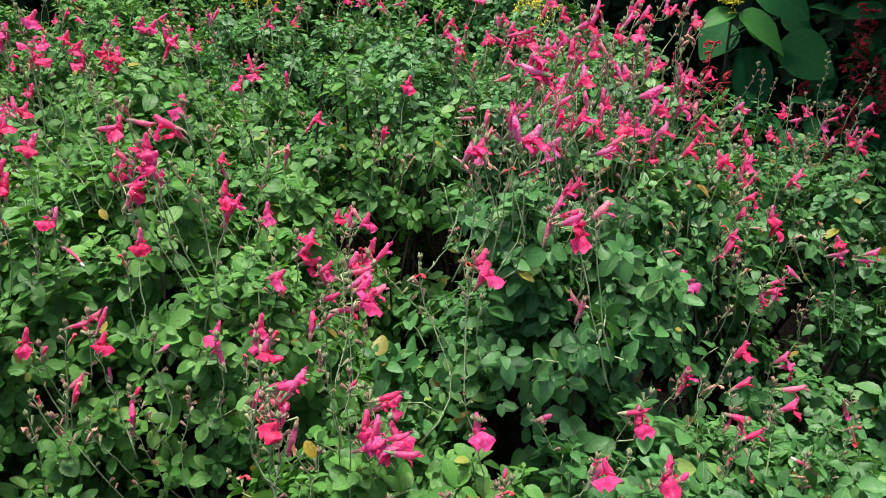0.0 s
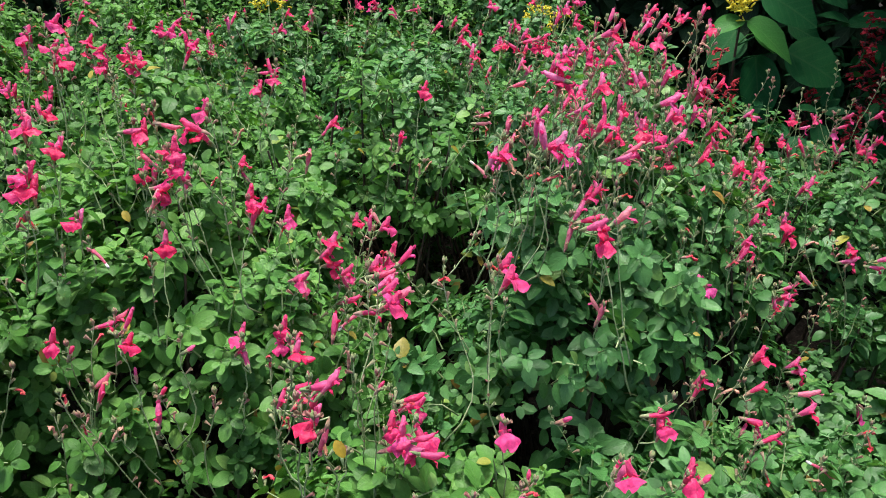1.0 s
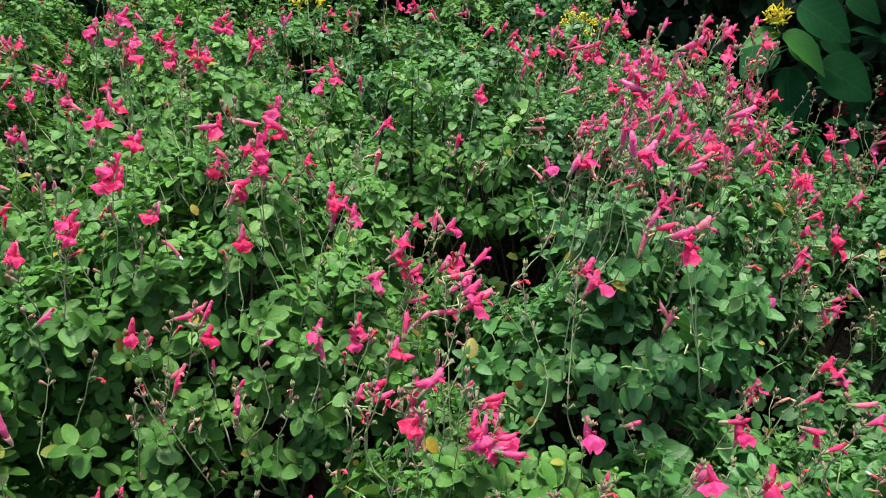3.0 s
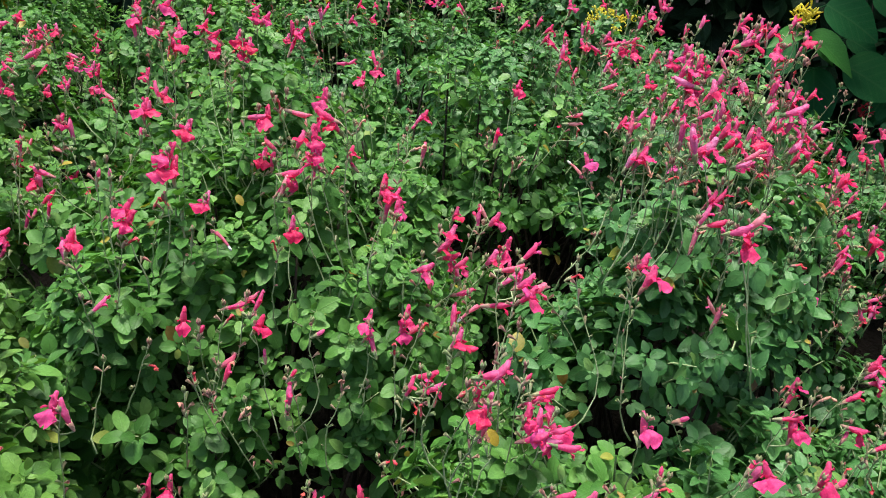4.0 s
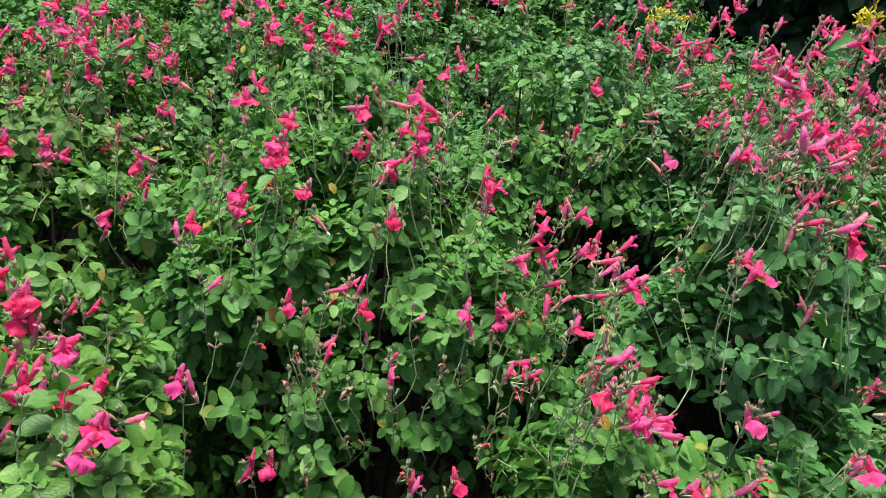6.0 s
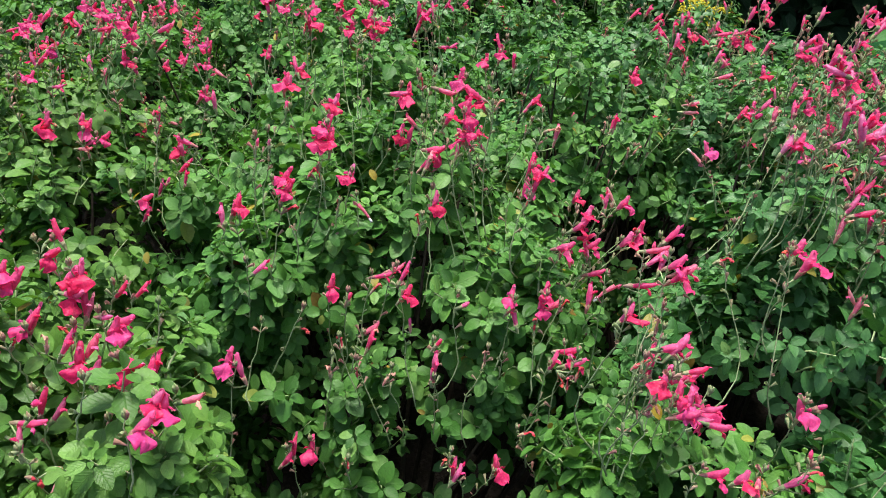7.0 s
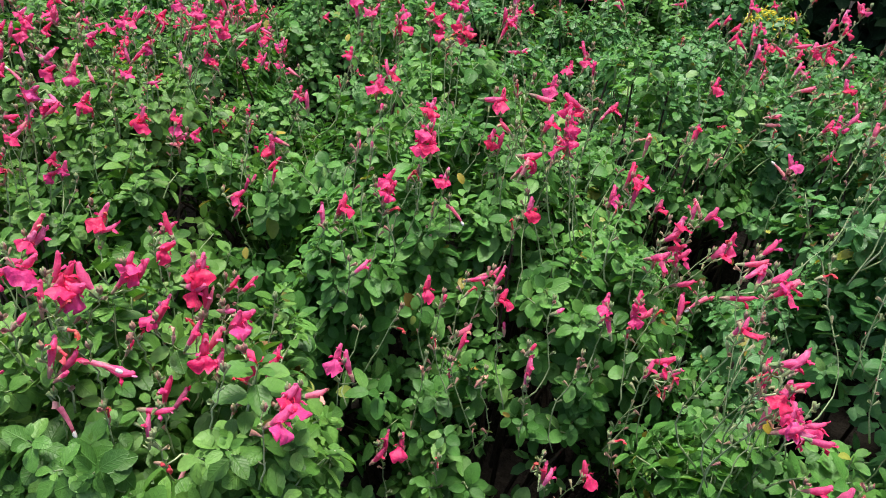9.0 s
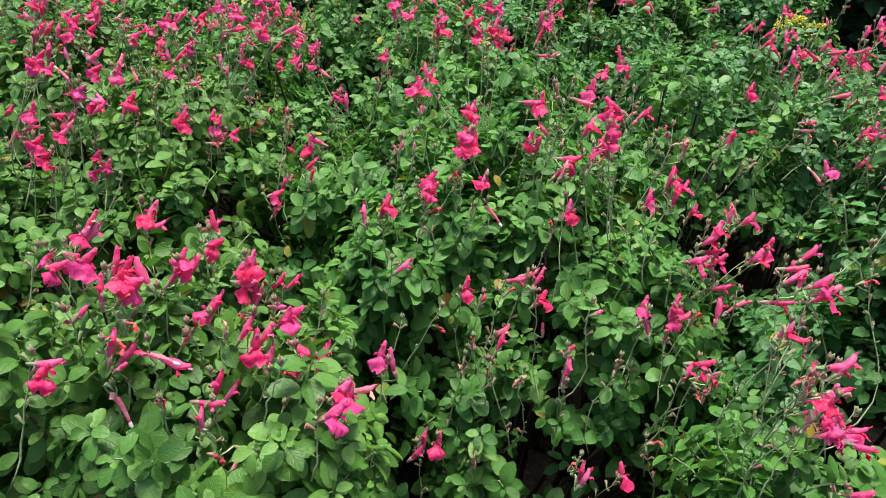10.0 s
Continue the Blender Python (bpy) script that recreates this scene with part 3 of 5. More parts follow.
hollow(-0.40, 0.76, 0.82, 0.018, False)
hollow(0.05, 0.65, 0.95, 0.019, False)
hollow(-0.01, 0.79, 0.86, 0.019, False)
hollow(-0.43, 0.57, 0.63, 0.016)
hollow(-0.38, 0.58, 0.67, 0.012)
hollow(-0.31, 0.57, 0.67, 0.012)
hollow(-0.23, 0.58, 0.71, 0.012)
hollow(0.01, 0.74, 0.91, 0.012)
hollow(0.02, 0.65, 0.92, 0.012)
hollow(0.04, 0.63, 0.91, 0.012)
hollow(0.02, 0.70, 0.95, 0.012)
hollow(-0.57, 0.55, 0.73, 0.017)
hollow(-0.55, 0.54, 0.67, 0.019)
hollow(0.05, 1.04, 0.73, 0.018)
hollow(0.01, 1.14, 0.65, 0.012)
hollow(-0.01, 0.66, 0.88, 0.012)
hollow(-0.03, 0.68, 0.82, 0.012)
hollow(0.61, 0.97, 0.68, 0.023)
hollow(0.60, 0.94, 0.63, 0.015)
hollow(0.42, 0.87, 0.73, 0.019)
hollow(0.52, 0.95, 0.67, 0.033)
hollow(0.56, 0.94, 0.67, 0.037)
hollow(0.53, 0.93, 0.62, 0.033)
hollow(0.58, 0.93, 0.61, 0.036)
hollow(0.55, 0.92, 0.57, 0.024)
hollow(0.61, 0.95, 0.63, 0.026)
hollow(0.53, 0.93, 0.59, 0.022)


def outside_hollows(p, inner):
    clear = np.ones(len(p), bool)
    reach = 0.15 if inner else 0.24
    for x, y, z, r, deep in HOLLOWS:
        if inner and not deep:
            continue
        mouth = np.array((x, y, z))
        # cut away from the camera's mean position, so the gap darkens in its view
        inward = unit(mouth - np.array((-0.2, -0.05, 1.4)))
        along = np.clip((p - mouth) @ inward, -0.04, reach)
        clear &= np.linalg.norm(p - mouth - along[:, None] * inward, axis=1) > r + 0.012
    return clear


def shoots_of(shrub, depth, spacing, lowest=0.36, thin=(0.36, 0.24)):
    """Tips and directions of the leafy shoots over a shrub's mounds, where no other mound covers them."""
    tips, ways = [], []
    for cx, cy, crest, reach in shrub["mounds"]:
        crest = crest - depth
        if crest < lowest + 0.02:
            continue
        far = reach * ((crest - lowest) / 0.42) ** (1 / 3)
        r = np.linspace(0, far, 60)
        slope = 0.42 * 3 * r ** 2 / reach ** 3
        area = np.concatenate([[0], np.cumsum(np.sqrt(1 + slope[1:] ** 2) * r[1:] * (r[1] - r[0]) * 2 * np.pi)])
        count = int(area[-1] / spacing ** 2)
        rad = np.interp(rng.random(count) * area[-1], area, r)
        q = rng.random(count) * 2 * np.pi
        x, y = cx + rad * np.cos(q), cy + rad * np.sin(q)
        z = crest - 0.42 * (rad / reach) ** 3
        s = 0.42 * 3 * rad ** 2 / reach ** 3
        normal = unit(np.stack([s * np.cos(q), s * np.sin(q), np.ones(count)], 1))
        keep = mound_height(ALL_MOUNDS, x, y) - depth < z + 0.004
        p = np.stack([x, y, z], 1)[keep]
        n = normal[keep]
        lumps = np.array([noise.noise((a_ * 14, b_ * 14, c_ * 14)) for a_, b_, c_ in p]) if len(p) else np.zeros(0)
        p = p + n * (lumps * 0.075 + rng.normal(0, 0.012, len(p)))[:, None]
        full = (lumps + rng.normal(0, 0.10, len(p)) > (-0.14 if depth == 0 else -0.4)) & (rng.random(len(p)) < (p[:, 2] - thin[0]) / thin[1])
        p, n = p[full], n[full]
        # the flowers stand clear of the leaves
        clear = np.ones(len(p), bool)
        for _, at, _ in BLOOMS:
            near_it = (np.hypot(p[:, 0] - at[0], p[:, 1] - at[1] + 0.012) < 0.024) & (p[:, 2] > at[2] - 0.014)
            clear &= ~near_it
        if depth < 0.15:
            clear &= outside_hollows(p, depth > 0)
        p, n = p[clear], n[clear]
        tips.append(p.reshape(-1, 3))
        ways.append(unit(n * 0.75 + UP * 0.6 + rng.normal(0, 0.28, p.shape)))
    return np.concatenate(tips), np.concatenate(ways)


def leaves_of(tips, ways, nodes=7, size=1.0):
    """Opposite leaf pairs down each shoot, small at its tip."""
    n = len(tips)
    b = unit(np.cross(ways, rng.normal(size=(n, 3))))
    c = np.cross(ways, b)
    vigour = rng.uniform(0.8, 1.22, n) * size
    down = np.zeros(n)
    out = []
    for k in range(nodes):
        a_ = b if k % 2 == 0 else c
        for side in (-1, 1):
            away = unit(a_ * side + rng.normal(0, 0.2, (n, 3)))
            lift = (1.0, 0.5, 0.26, 0.14, 0.06, 0.0, -0.1, -0.2)[k] + rng.normal(0, 0.15, n)
            d = unit(away + ways * lift[:, None] - UP * 0.12)
            L = (0.010, 0.0175, 0.024, 0.028, 0.029, 0.027, 0.026, 0.025)[k] * vigour * rng.uniform(0.78, 1.2, n)
            face = unit(ways * 0.95 + UP * 0.35 + rng.normal(0, 0.24, (n, 3)))
            keep = rng.random(n) > (0.02 if k < 3 else 0.12)
            o = tips - ways * down[:, None] + d * 0.004
            out.append([q[keep] for q in (o, d, face, L, L * rng.uniform(0.58, 0.80, n), np.full(n, k))])
        down = down + (0.003, 0.006, 0.010, 0.014, 0.018, 0.02, 0.021, 0.021)[k] * vigour
    return [np.concatenate([o[i] for o in out]) for i in range(6)]


def branches_of(shrub, tips, ways):
    """Woody stems from the shrub's foot, forking up to the shoots; and the green shoots themselves."""
    h = Heap()
    foot = shrub["base"]
    some = tips[rng.permutation(len(tips))[:30]]
    for t in some:
        root = foot + np.array((*rng.normal(0, 0.07, 2), -0.02))
        mid = root * 0.45 + (t - UP * 0.08) * 0.55 + np.array((*((t - foot)[:2] * 0.10), 0.03)) + rng.normal(0, 0.015, 3)
        low = root * 0.8 + mid * 0.2 + UP * 0.03
        line = np.array([root, low, mid, mid * 0.4 + t * 0.6 - UP * 0.01, t - UP * 0.03]) - root
        child("branch", mesh_from("branch", *tube(line, [0.007, 0.006, 0.004, 0.0028, 0.0018], 5), [TWIG]), shrub["object"], root - foot)
    for t, d in zip(tips, ways):
        L = rng.uniform(0.045, 0.065)
        sag = unit(d * 0.7 + UP * 0.5 + rng.normal(0, 0.1, 3))
        h.add(*tube([t - d * L * 0.6 - sag * L * 0.5, t - d * L * 0.55, t], [0.0016, 0.0014, 0.0008], 3, False), 0)
    child("green_growth", h.mesh("green_growth", [STALK]), shrub["object"], -foot, "thin green shoots", "stuff")


def build_shrub(shrub, near):
    foot = shrub["base"]
    ob = tagged(new("salvia_shrub"), shrub["label"], "shrub", group="flowering shrubs of the bed")
    ob.location = foot
    shrub["object"] = ob
    space = SPACING * (1.06 if shrub["size"] > 1.1 else 1.0)
    tips, ways = shoots_of(shrub, 0.0, space)
    wide = 1.4 if near else 1.9
    layers = [shoots_of(shrub, 0.065, space * wide, 0.32, (0.30, 0.16)), shoots_of(shrub, 0.125, space * wide * 1.2, 0.26, (0.20, 0.16)), shoots_of(shrub, 0.19, space * wide * 1.35, 0.22, (0.14, 0.14))]
    branches_of(shrub, tips, ways)
    o, d, f, L, W, k = leaves_of(tips, ways, 7 if near else 5, shrub["size"])
    # the outermost leaves by the path side of the bed are pieces of their own
    dist = np.linalg.norm(o[:, :2] - np.array((-0.2, -0.05)), axis=1) + 0.5 * (1 - o[:, 2]) + np.where((k < 2) | (k > 4), 9, 0) + rng.uniform(0, 0.25, len(o))
    own = np.zeros(len(o), bool)
    if near:
        own[np.argsort(dist)[:300]] = True
    for i in np.flatnonzero(own):
        b = unit(np.cross(f[i], d[i]))
        n = np.cross(d[i], b)
        leaf = new("leaf", FINE_LEAVES[shrub["leaf"].name][i % 3])
        leaf.parent = ob
        p = o[i] - foot
        leaf.matrix_local = Matrix(((d[i][0] * L[i], b[0] * W[i], n[0] * L[i], p[0]), (d[i][1] * L[i], b[1] * W[i], n[1] * L[i], p[1]), (d[i][2] * L[i], b[2] * W[i], n[2] * L[i], p[2]), (0, 0, 0, 1)))
    rest = ~own
    child("foliage", scatter_leaves("foliage", BLADES[POINTED if shrub["leaf"] is GREY_SAGE_LEAF else BLUNT] if near else PLAIN_BLADES, o[rest] - foot, d[rest], f[rest], L[rest], W[rest], [shrub["leaf"]]), ob, kind="stuff", label="dense small oval mid-green leaves")
    for depth, (deep, deep_ways) in enumerate(layers):
        if len(deep) == 0:
            continue
        fine = near and depth == 0
        o, d, f, L, W, k = leaves_of(deep, deep_ways, 7 if fine else 5, 1.05 * shrub["size"])
        child("inner_foliage", scatter_leaves("inner_foliage", PLAIN_BLADES if fine else COARSE_BLADES, o - foot, d, f, L, W, [shrub["leaf"]]), ob, kind="stuff", label="shaded inner leaves")


# ---- flower spikes ----
BLOOMS = []
MIDDLE = {"open": (0.0205, 0, -0.003), "tube": (0.019, 0, 0.0), "pale": (0.019, 0, 0.0), "bud": (0.010, 0, 0.0), "shed": (0.016, 0, 0.0)}


def bloom(kind, x, y, z, lean=None):
    """A flower with its middle at a place; lean: the angle of its tube over the level, seen from the path (90: upright, 0: towards +x)."""
    BLOOMS.append((kind, np.array((x, y, z)), lean))


bloom("open", -1.038, 1.152, 1.089, 70)
bloom("open", -0.962, 1.107, 1.092, 60)
bloom("tube", -0.941, 1.118, 1.083, 0)
bloom("open", -0.994, 1.087, 1.062, 80)
bloom("open", -0.941, 1.055, 1.059, 75)
bloom("open", -0.938, 1.071, 1.038, 60)
bloom("tube", -0.988, 1.070, 1.038, 20)
bloom("tube", -0.924, 1.157, 1.022, 35)
bloom("scarlet", -0.876, 1.140, 1.067, 60)
bloom("open", -0.710, 1.123, 1.105, 100)
bloom("tube", -0.713, 1.117, 1.085, 100)
bloom("open", -0.692, 1.159, 1.079, 75)
bloom("open", -0.622, 1.078, 1.100, 80)
bloom("open", -0.615, 1.043, 1.088, 90)
bloom("open", -0.573, 1.056, 1.112, 45)
bloom("open", -0.558, 1.057, 1.097, 20)
bloom("scarlet", -0.713, 1.157, 1.028, 90)
bloom("open", -0.755, 1.222, 0.976, 90)
bloom("open", -0.632, 0.916, 1.026, 90)
bloom("open", -0.617, 0.969, 1.028, 40)
bloom("open", -0.753, 0.909, 0.998, 45)
bloom("scarlet", -0.710, 0.993, 1.000, 100)
bloom("tube", -0.864, 0.970, 0.930, 90)
bloom("scarlet", -0.839, 0.918, 0.930, 90)
bloom("tube", -1.024, 1.063, 0.979, 100)
bloom("open", -0.958, 0.957, 0.885, 30)
bloom("faded", -0.933, 0.979, 0.936, 90)
bloom("open", -0.795, 0.878, 0.916, 120)
bloom("bud", -0.607, 0.718, 1.008, 90)
bloom("bud", -0.587, 0.709, 1.015, 90)
bloom("bud", -0.607, 0.851, 1.012, 90)
bloom("open", -0.528, 0.815, 1.036, 60)
bloom("open", -0.519, 0.717, 1.043, 80)
bloom("open", -0.523, 0.708, 1.028, 75)
bloom("open", -0.558, 0.669, 0.991, 60)
bloom("open", -0.554, 0.662, 0.976, 60)
bloom("scarlet", -0.533, 0.707, 0.985, 60)
bloom("scarlet", -0.526, 0.718, 0.976, 110)
bloom("open", -0.496, 0.761, 0.957, 90)
bloom("faded", -0.505, 0.730, 0.925, 90)
bloom("shed", -0.474, 0.754, 0.906, 320)
bloom("tube", -0.862, 0.935, 0.813, 80)
bloom("open", -0.833, 0.827, 0.846, 10)
bloom("open", -0.600, 0.618, 0.971, 60)
bloom("tube", -0.643, 0.667, 0.928, 100)
bloom("tube", -0.796, 0.897, 0.858, 80)
bloom("open", -0.526, 1.077, 1.090, 60)
bloom("open", -0.522, 1.073, 1.068, 30)
bloom("faded", -0.538, 1.027, 1.047, 90)
bloom("open", -0.654, 1.121, 1.125, 20)
bloom("scarlet", -0.977, 0.934, 0.871, 90)
bloom("open", -0.566, 1.325, 1.071, 60)
bloom("open", -0.547, 1.328, 1.066, 30)
bloom("open", -0.511, 1.079, 1.081, 80)
bloom("open", -0.450, 1.146, 1.093, 70)
bloom("open", -0.442, 1.145, 1.084, 20)
bloom("tube", -0.454, 1.140, 1.070, 70)
bloom("tube", -0.436, 1.214, 1.083, 100)
bloom("tube", -0.441, 1.383, 1.078, 60)
bloom("tube", -0.449, 1.603, 0.907, 10)
bloom("tube", -0.426, 1.607, 0.910, 30)
bloom("open", -0.334, 1.107, 1.028, 100)
bloom("open", -0.306, 1.113, 1.043, 75)
bloom("tube", -0.316, 2.036, 0.887, 90)
bloom("faded", -0.312, 2.031, 0.864, 90)
bloom("tube", -0.282, 1.237, 0.993, 95)
bloom("open", -0.364, 0.916, 1.054, 90)
bloom("open", -0.433, 0.864, 1.041, 100)
bloom("pale", -0.425, 0.842, 1.012, 140)
bloom("open", -0.442, 0.864, 0.981, 70)
bloom("open", -0.363, 0.768, 1.050, 60)
bloom("open", -0.338, 0.733, 1.067, 75)
bloom("open", -0.336, 0.727, 1.051, 80)
bloom("open", -0.328, 0.798, 1.060, 130)
bloom("tube", -0.351, 0.784, 1.004, 80)
bloom("open", -0.328, 0.953, 0.957, 60)
bloom("scarlet", -0.334, 0.835, 0.983, 60)
bloom("open", -0.380, 0.772, 0.995, 0)
bloom("tube", -0.390, 0.774, 0.982, 45)
bloom("open", -0.371, 0.730, 0.941, 55)
bloom("scarlet", -0.395, 0.723, 0.921, 110)
bloom("open", -0.250, 0.717, 1.014, 60)
bloom("open", -0.237, 0.713, 1.005, 60)
bloom("open", -0.245, 0.869, 0.910, 60)
bloom("scarlet", -0.247, 0.826, 0.909, 80)
bloom("tube", -0.242, 1.228, 0.915, 60)
bloom("open", -0.229, 1.230, 0.921, 30)
bloom("faded", -0.303, 0.880, 1.034, 60)
bloom("faded", -0.222, 0.892, 0.998, 20)
bloom("pale", -0.213, 0.891, 0.995, 80)
bloom("faded", -0.256, 0.962, 0.968, 90)
bloom("faded", -0.112, 1.104, 0.932, 90)
bloom("tube", -0.095, 1.114, 0.935, 60)
bloom("faded", -0.049, 1.106, 0.893, 60)
bloom("faded", -0.064, 1.105, 0.886, 80)
bloom("open", -0.057, 1.209, 0.995, 60)
bloom("scarlet", -0.092, 1.453, 1.009, 80)
bloom("tube", -0.039, 1.443, 1.054, 40)
bloom("tube", -0.005, 1.483, 1.055, 60)
bloom("open", 0.021, 1.481, 1.039, 30)
bloom("open", 0.010, 1.433, 1.032, 40)
bloom("open", -0.158, 0.951, 0.860, 60)
bloom("tube", -0.129, 0.870, 0.900, 95)
bloom("open", -0.101, 0.851, 0.905, 45)
bloom("open", -0.165, 0.765, 0.926, 60)
bloom("open", -0.171, 0.757, 0.911, 30)
bloom("open", -0.091, 0.779, 0.901, 90)
bloom("tube", -0.064, 0.706, 0.941, 45)
bloom("tube", -0.092, 1.572, 1.061, 0)
bloom("pale", -0.351, 1.734, 1.011, 90)
bloom("pale", -0.373, 0.820, 1.065, 350)
bloom("scarlet", -0.412, 0.865, 1.059, 90)
bloom("open", 0.082, 1.635, 1.061, 80)
bloom("open", 0.231, 1.492, 1.086, 70)
bloom("open", 0.264, 1.542, 1.047, 60)
bloom("tube", 0.216, 1.507, 1.058, 60)
bloom("open", 0.247, 1.460, 1.107, 90)
bloom("tube", 0.137, 1.773, 0.978, 80)
bloom("open", 0.153, 1.772, 0.986, 70)
bloom("tube", 0.050, 1.456, 1.029, 80)
bloom("open", 0.036, 1.322, 1.034, 60)
bloom("open", 0.102, 1.518, 1.005, 100)
bloom("tube", 0.121, 1.495, 1.002, 315)
bloom("open", 0.152, 1.514, 1.022, 60)
bloom("tube", 0.152, 1.456, 1.024, 0)
bloom("tube", 0.144, 1.431, 1.012, 60)
bloom("open", 0.169, 1.424, 1.028, 60)
bloom("tube", 0.171, 1.374, 1.050, 10)
bloom("open", 0.179, 1.368, 1.032, 80)
bloom("tube", 0.231, 1.405, 1.019, 60)
bloom("tube", 0.030, 1.356, 0.996, 90)
bloom("tube", 0.066, 1.370, 0.983, 60)
bloom("tube", 0.131, 1.375, 0.997, 60)
bloom("tube", 0.144, 1.368, 0.983, 45)
bloom("faded", 0.198, 1.363, 0.990, 60)
bloom("scarlet", 0.158, 1.325, 0.952, 60)
bloom("faded", 0.169, 1.326, 0.965, 60)
bloom("tube", 0.270, 1.362, 1.078, 80)
bloom("tube", 0.297, 1.356, 1.098, 60)
bloom("open", 0.344, 1.278, 1.113, 60)
bloom("open", 0.475, 1.509, 1.068, 70)
bloom("tube", 0.361, 1.314, 1.116, 50)
bloom("tube", 0.305, 1.137, 1.125, 60)
bloom("open", 0.175, 0.784, 1.197, 20)
bloom("open", 0.310, 1.052, 1.151, 45)
bloom("open", 0.274, 0.943, 1.151, 80)
bloom("open", 0.298, 1.163, 1.099, 70)
bloom("tube", 0.233, 1.042, 1.118, 60)
bloom("tube", 0.209, 1.099, 1.091, 90)
bloom("open", 0.123, 0.837, 1.146, 60)
bloom("open", 0.201, 1.012, 1.106, 60)
bloom("open", 0.130, 0.831, 1.131, 70)
bloom("open", 0.172, 0.940, 1.083, 60)
bloom("faded", 0.141, 0.893, 1.086, 90)
bloom("open", 0.310, 1.200, 1.013, 60)
bloom("tube", 0.322, 1.197, 1.020, 60)
bloom("tube", 0.203, 0.974, 1.070, 60)
bloom("tube", 0.164, 1.006, 1.038, 50)
bloom("open", 0.177, 0.998, 1.030, 90)
bloom("tube", 0.102, 0.872, 1.064, 90)
bloom("pale", 0.065, 0.836, 1.067, 75)
bloom("tube", 0.160, 0.842, 1.087, 20)
bloom("tube", 0.082, 0.683, 1.122, 80)
bloom("tube", 0.146, 0.760, 1.094, 70)
bloom("open", 0.186, 0.818, 1.074, 60)
bloom("tube", 0.225, 0.895, 1.056, 80)
bloom("open", 0.098, 0.647, 1.111, 20)
bloom("open", 0.105, 0.645, 1.115, 30)
bloom("open", 0.205, 0.834, 1.053, 45)
bloom("open", 0.283, 0.950, 1.013, 90)
bloom("tube", 0.275, 0.958, 1.023, 60)
bloom("tube", 0.339, 1.036, 1.011, 60)
bloom("open", 0.359, 1.051, 1.007, 60)
bloom("open", 0.424, 1.189, 1.024, 70)
bloom("open", 0.437, 1.180, 1.016, 45)
bloom("open", 0.480, 1.213, 1.010, 45)
bloom("open", 0.264, 0.810, 1.106, 10)
bloom("open", 0.432, 1.178, 1.000, 60)
bloom("tube", 0.359, 1.097, 1.020, 60)
bloom("tube", 0.307, 1.014, 1.104, 80)
bloom("scarlet", 0.288, 1.014, 1.090, 90)
bloom("open", 0.475, 1.187, 0.931, 45)
bloom("tube", 0.461, 1.171, 0.903, 60)
bloom("tube", 0.585, 1.298, 0.877, 60)
bloom("tube", 0.217, 0.816, 1.029, 5)
bloom("tube", 0.350, 1.036, 0.958, 60)
bloom("scarlet", 0.287, 0.925, 0.970, 60)
bloom("open", 0.040, 0.701, 1.077, 50)
bloom("pale", 0.064, 0.764, 1.073, 65)
bloom("open", 0.051, 0.699, 1.082, 60)
bloom("faded", 0.061, 0.706, 1.064, 290)
bloom("scarlet", 0.107, 0.692, 1.060, 20)
bloom("faded", 0.114, 0.687, 1.056, 280)
bloom("open", 0.164, 0.751, 1.006, 45)
bloom("tube", 0.147, 0.724, 0.998, 60)
bloom("pale", 0.136, 0.710, 0.976, 80)
bloom("tube", 0.161, 0.717, 0.991, 10)
bloom("scarlet", 0.215, 0.782, 0.993, 20)
bloom("tube", 0.171, 0.751, 1.012, 60)
bloom("open", 0.146, 0.606, 1.037, 10)
bloom("open", 0.152, 0.599, 1.028, 90)
bloom("pale", 0.187, 0.667, 1.020, 30)
bloom("pale", 0.051, 1.185, 0.957, 0)
bloom("pale", 0.047, 1.180, 0.942, 0)
bloom("shed", 0.037, 1.046, 0.914, 130)
bloom("open", 0.061, 1.054, 0.923, 90)
bloom("scarlet", 0.081, 0.683, 1.066, 30)
bloom("scarlet", 0.054, 1.174, 0.928, 80)
bloom("scarlet", 0.170, 0.686, 0.993, 90)
bloom("faded", 0.514, 1.087, 0.839, 60)
bloom("open", 0.573, 1.182, 0.855, 60)
bloom("tube", 0.531, 1.155, 0.846, 60)
bloom("pale", 0.402, 1.016, 0.888, 30)
bloom("tube", -0.705, 0.516, 0.904, 50)
bloom("tube", -0.699, 0.547, 0.885, 50)
bloom("open", -0.652, 0.427, 0.930, 0)
bloom("open", -0.628, 0.381, 0.919, 340)
bloom("tube", -0.610, 0.387, 0.911, 75)
bloom("tube", -0.610, 0.399, 0.908, 80)
bloom("open", -0.565, 0.309, 0.949, 50)
bloom("open", -0.560, 0.313, 0.940, 60)
bloom("open", -0.561, 0.281, 0.947, 30)
bloom("open", -0.567, 0.459, 0.868, 80)
bloom("pale", -0.556, 0.358, 0.911, 20)
bloom("tube", -0.573, 0.601, 0.897, 40)
bloom("open", -0.492, 0.633, 0.856, 70)
bloom("bud", -0.470, 0.629, 0.846, 60)
bloom("scarlet", -0.437, 0.641, 0.860, 60)
bloom("tube", -0.438, 0.614, 0.794, 60)
bloom("pale", -0.438, 0.624, 0.805, 35)
bloom("scarlet", -0.473, 0.597, 0.800, 90)
bloom("faded", -0.484, 0.575, 0.771, 90)
bloom("scarlet", -0.450, 0.581, 0.769, 90)
bloom("open", -0.502, 0.531, 0.670, 90)
bloom("tube", -0.519, 0.519, 0.685, 90)
bloom("scarlet", -0.449, 0.518, 0.670, 90)
bloom("scarlet", -0.519, 0.589, 0.822, 0)
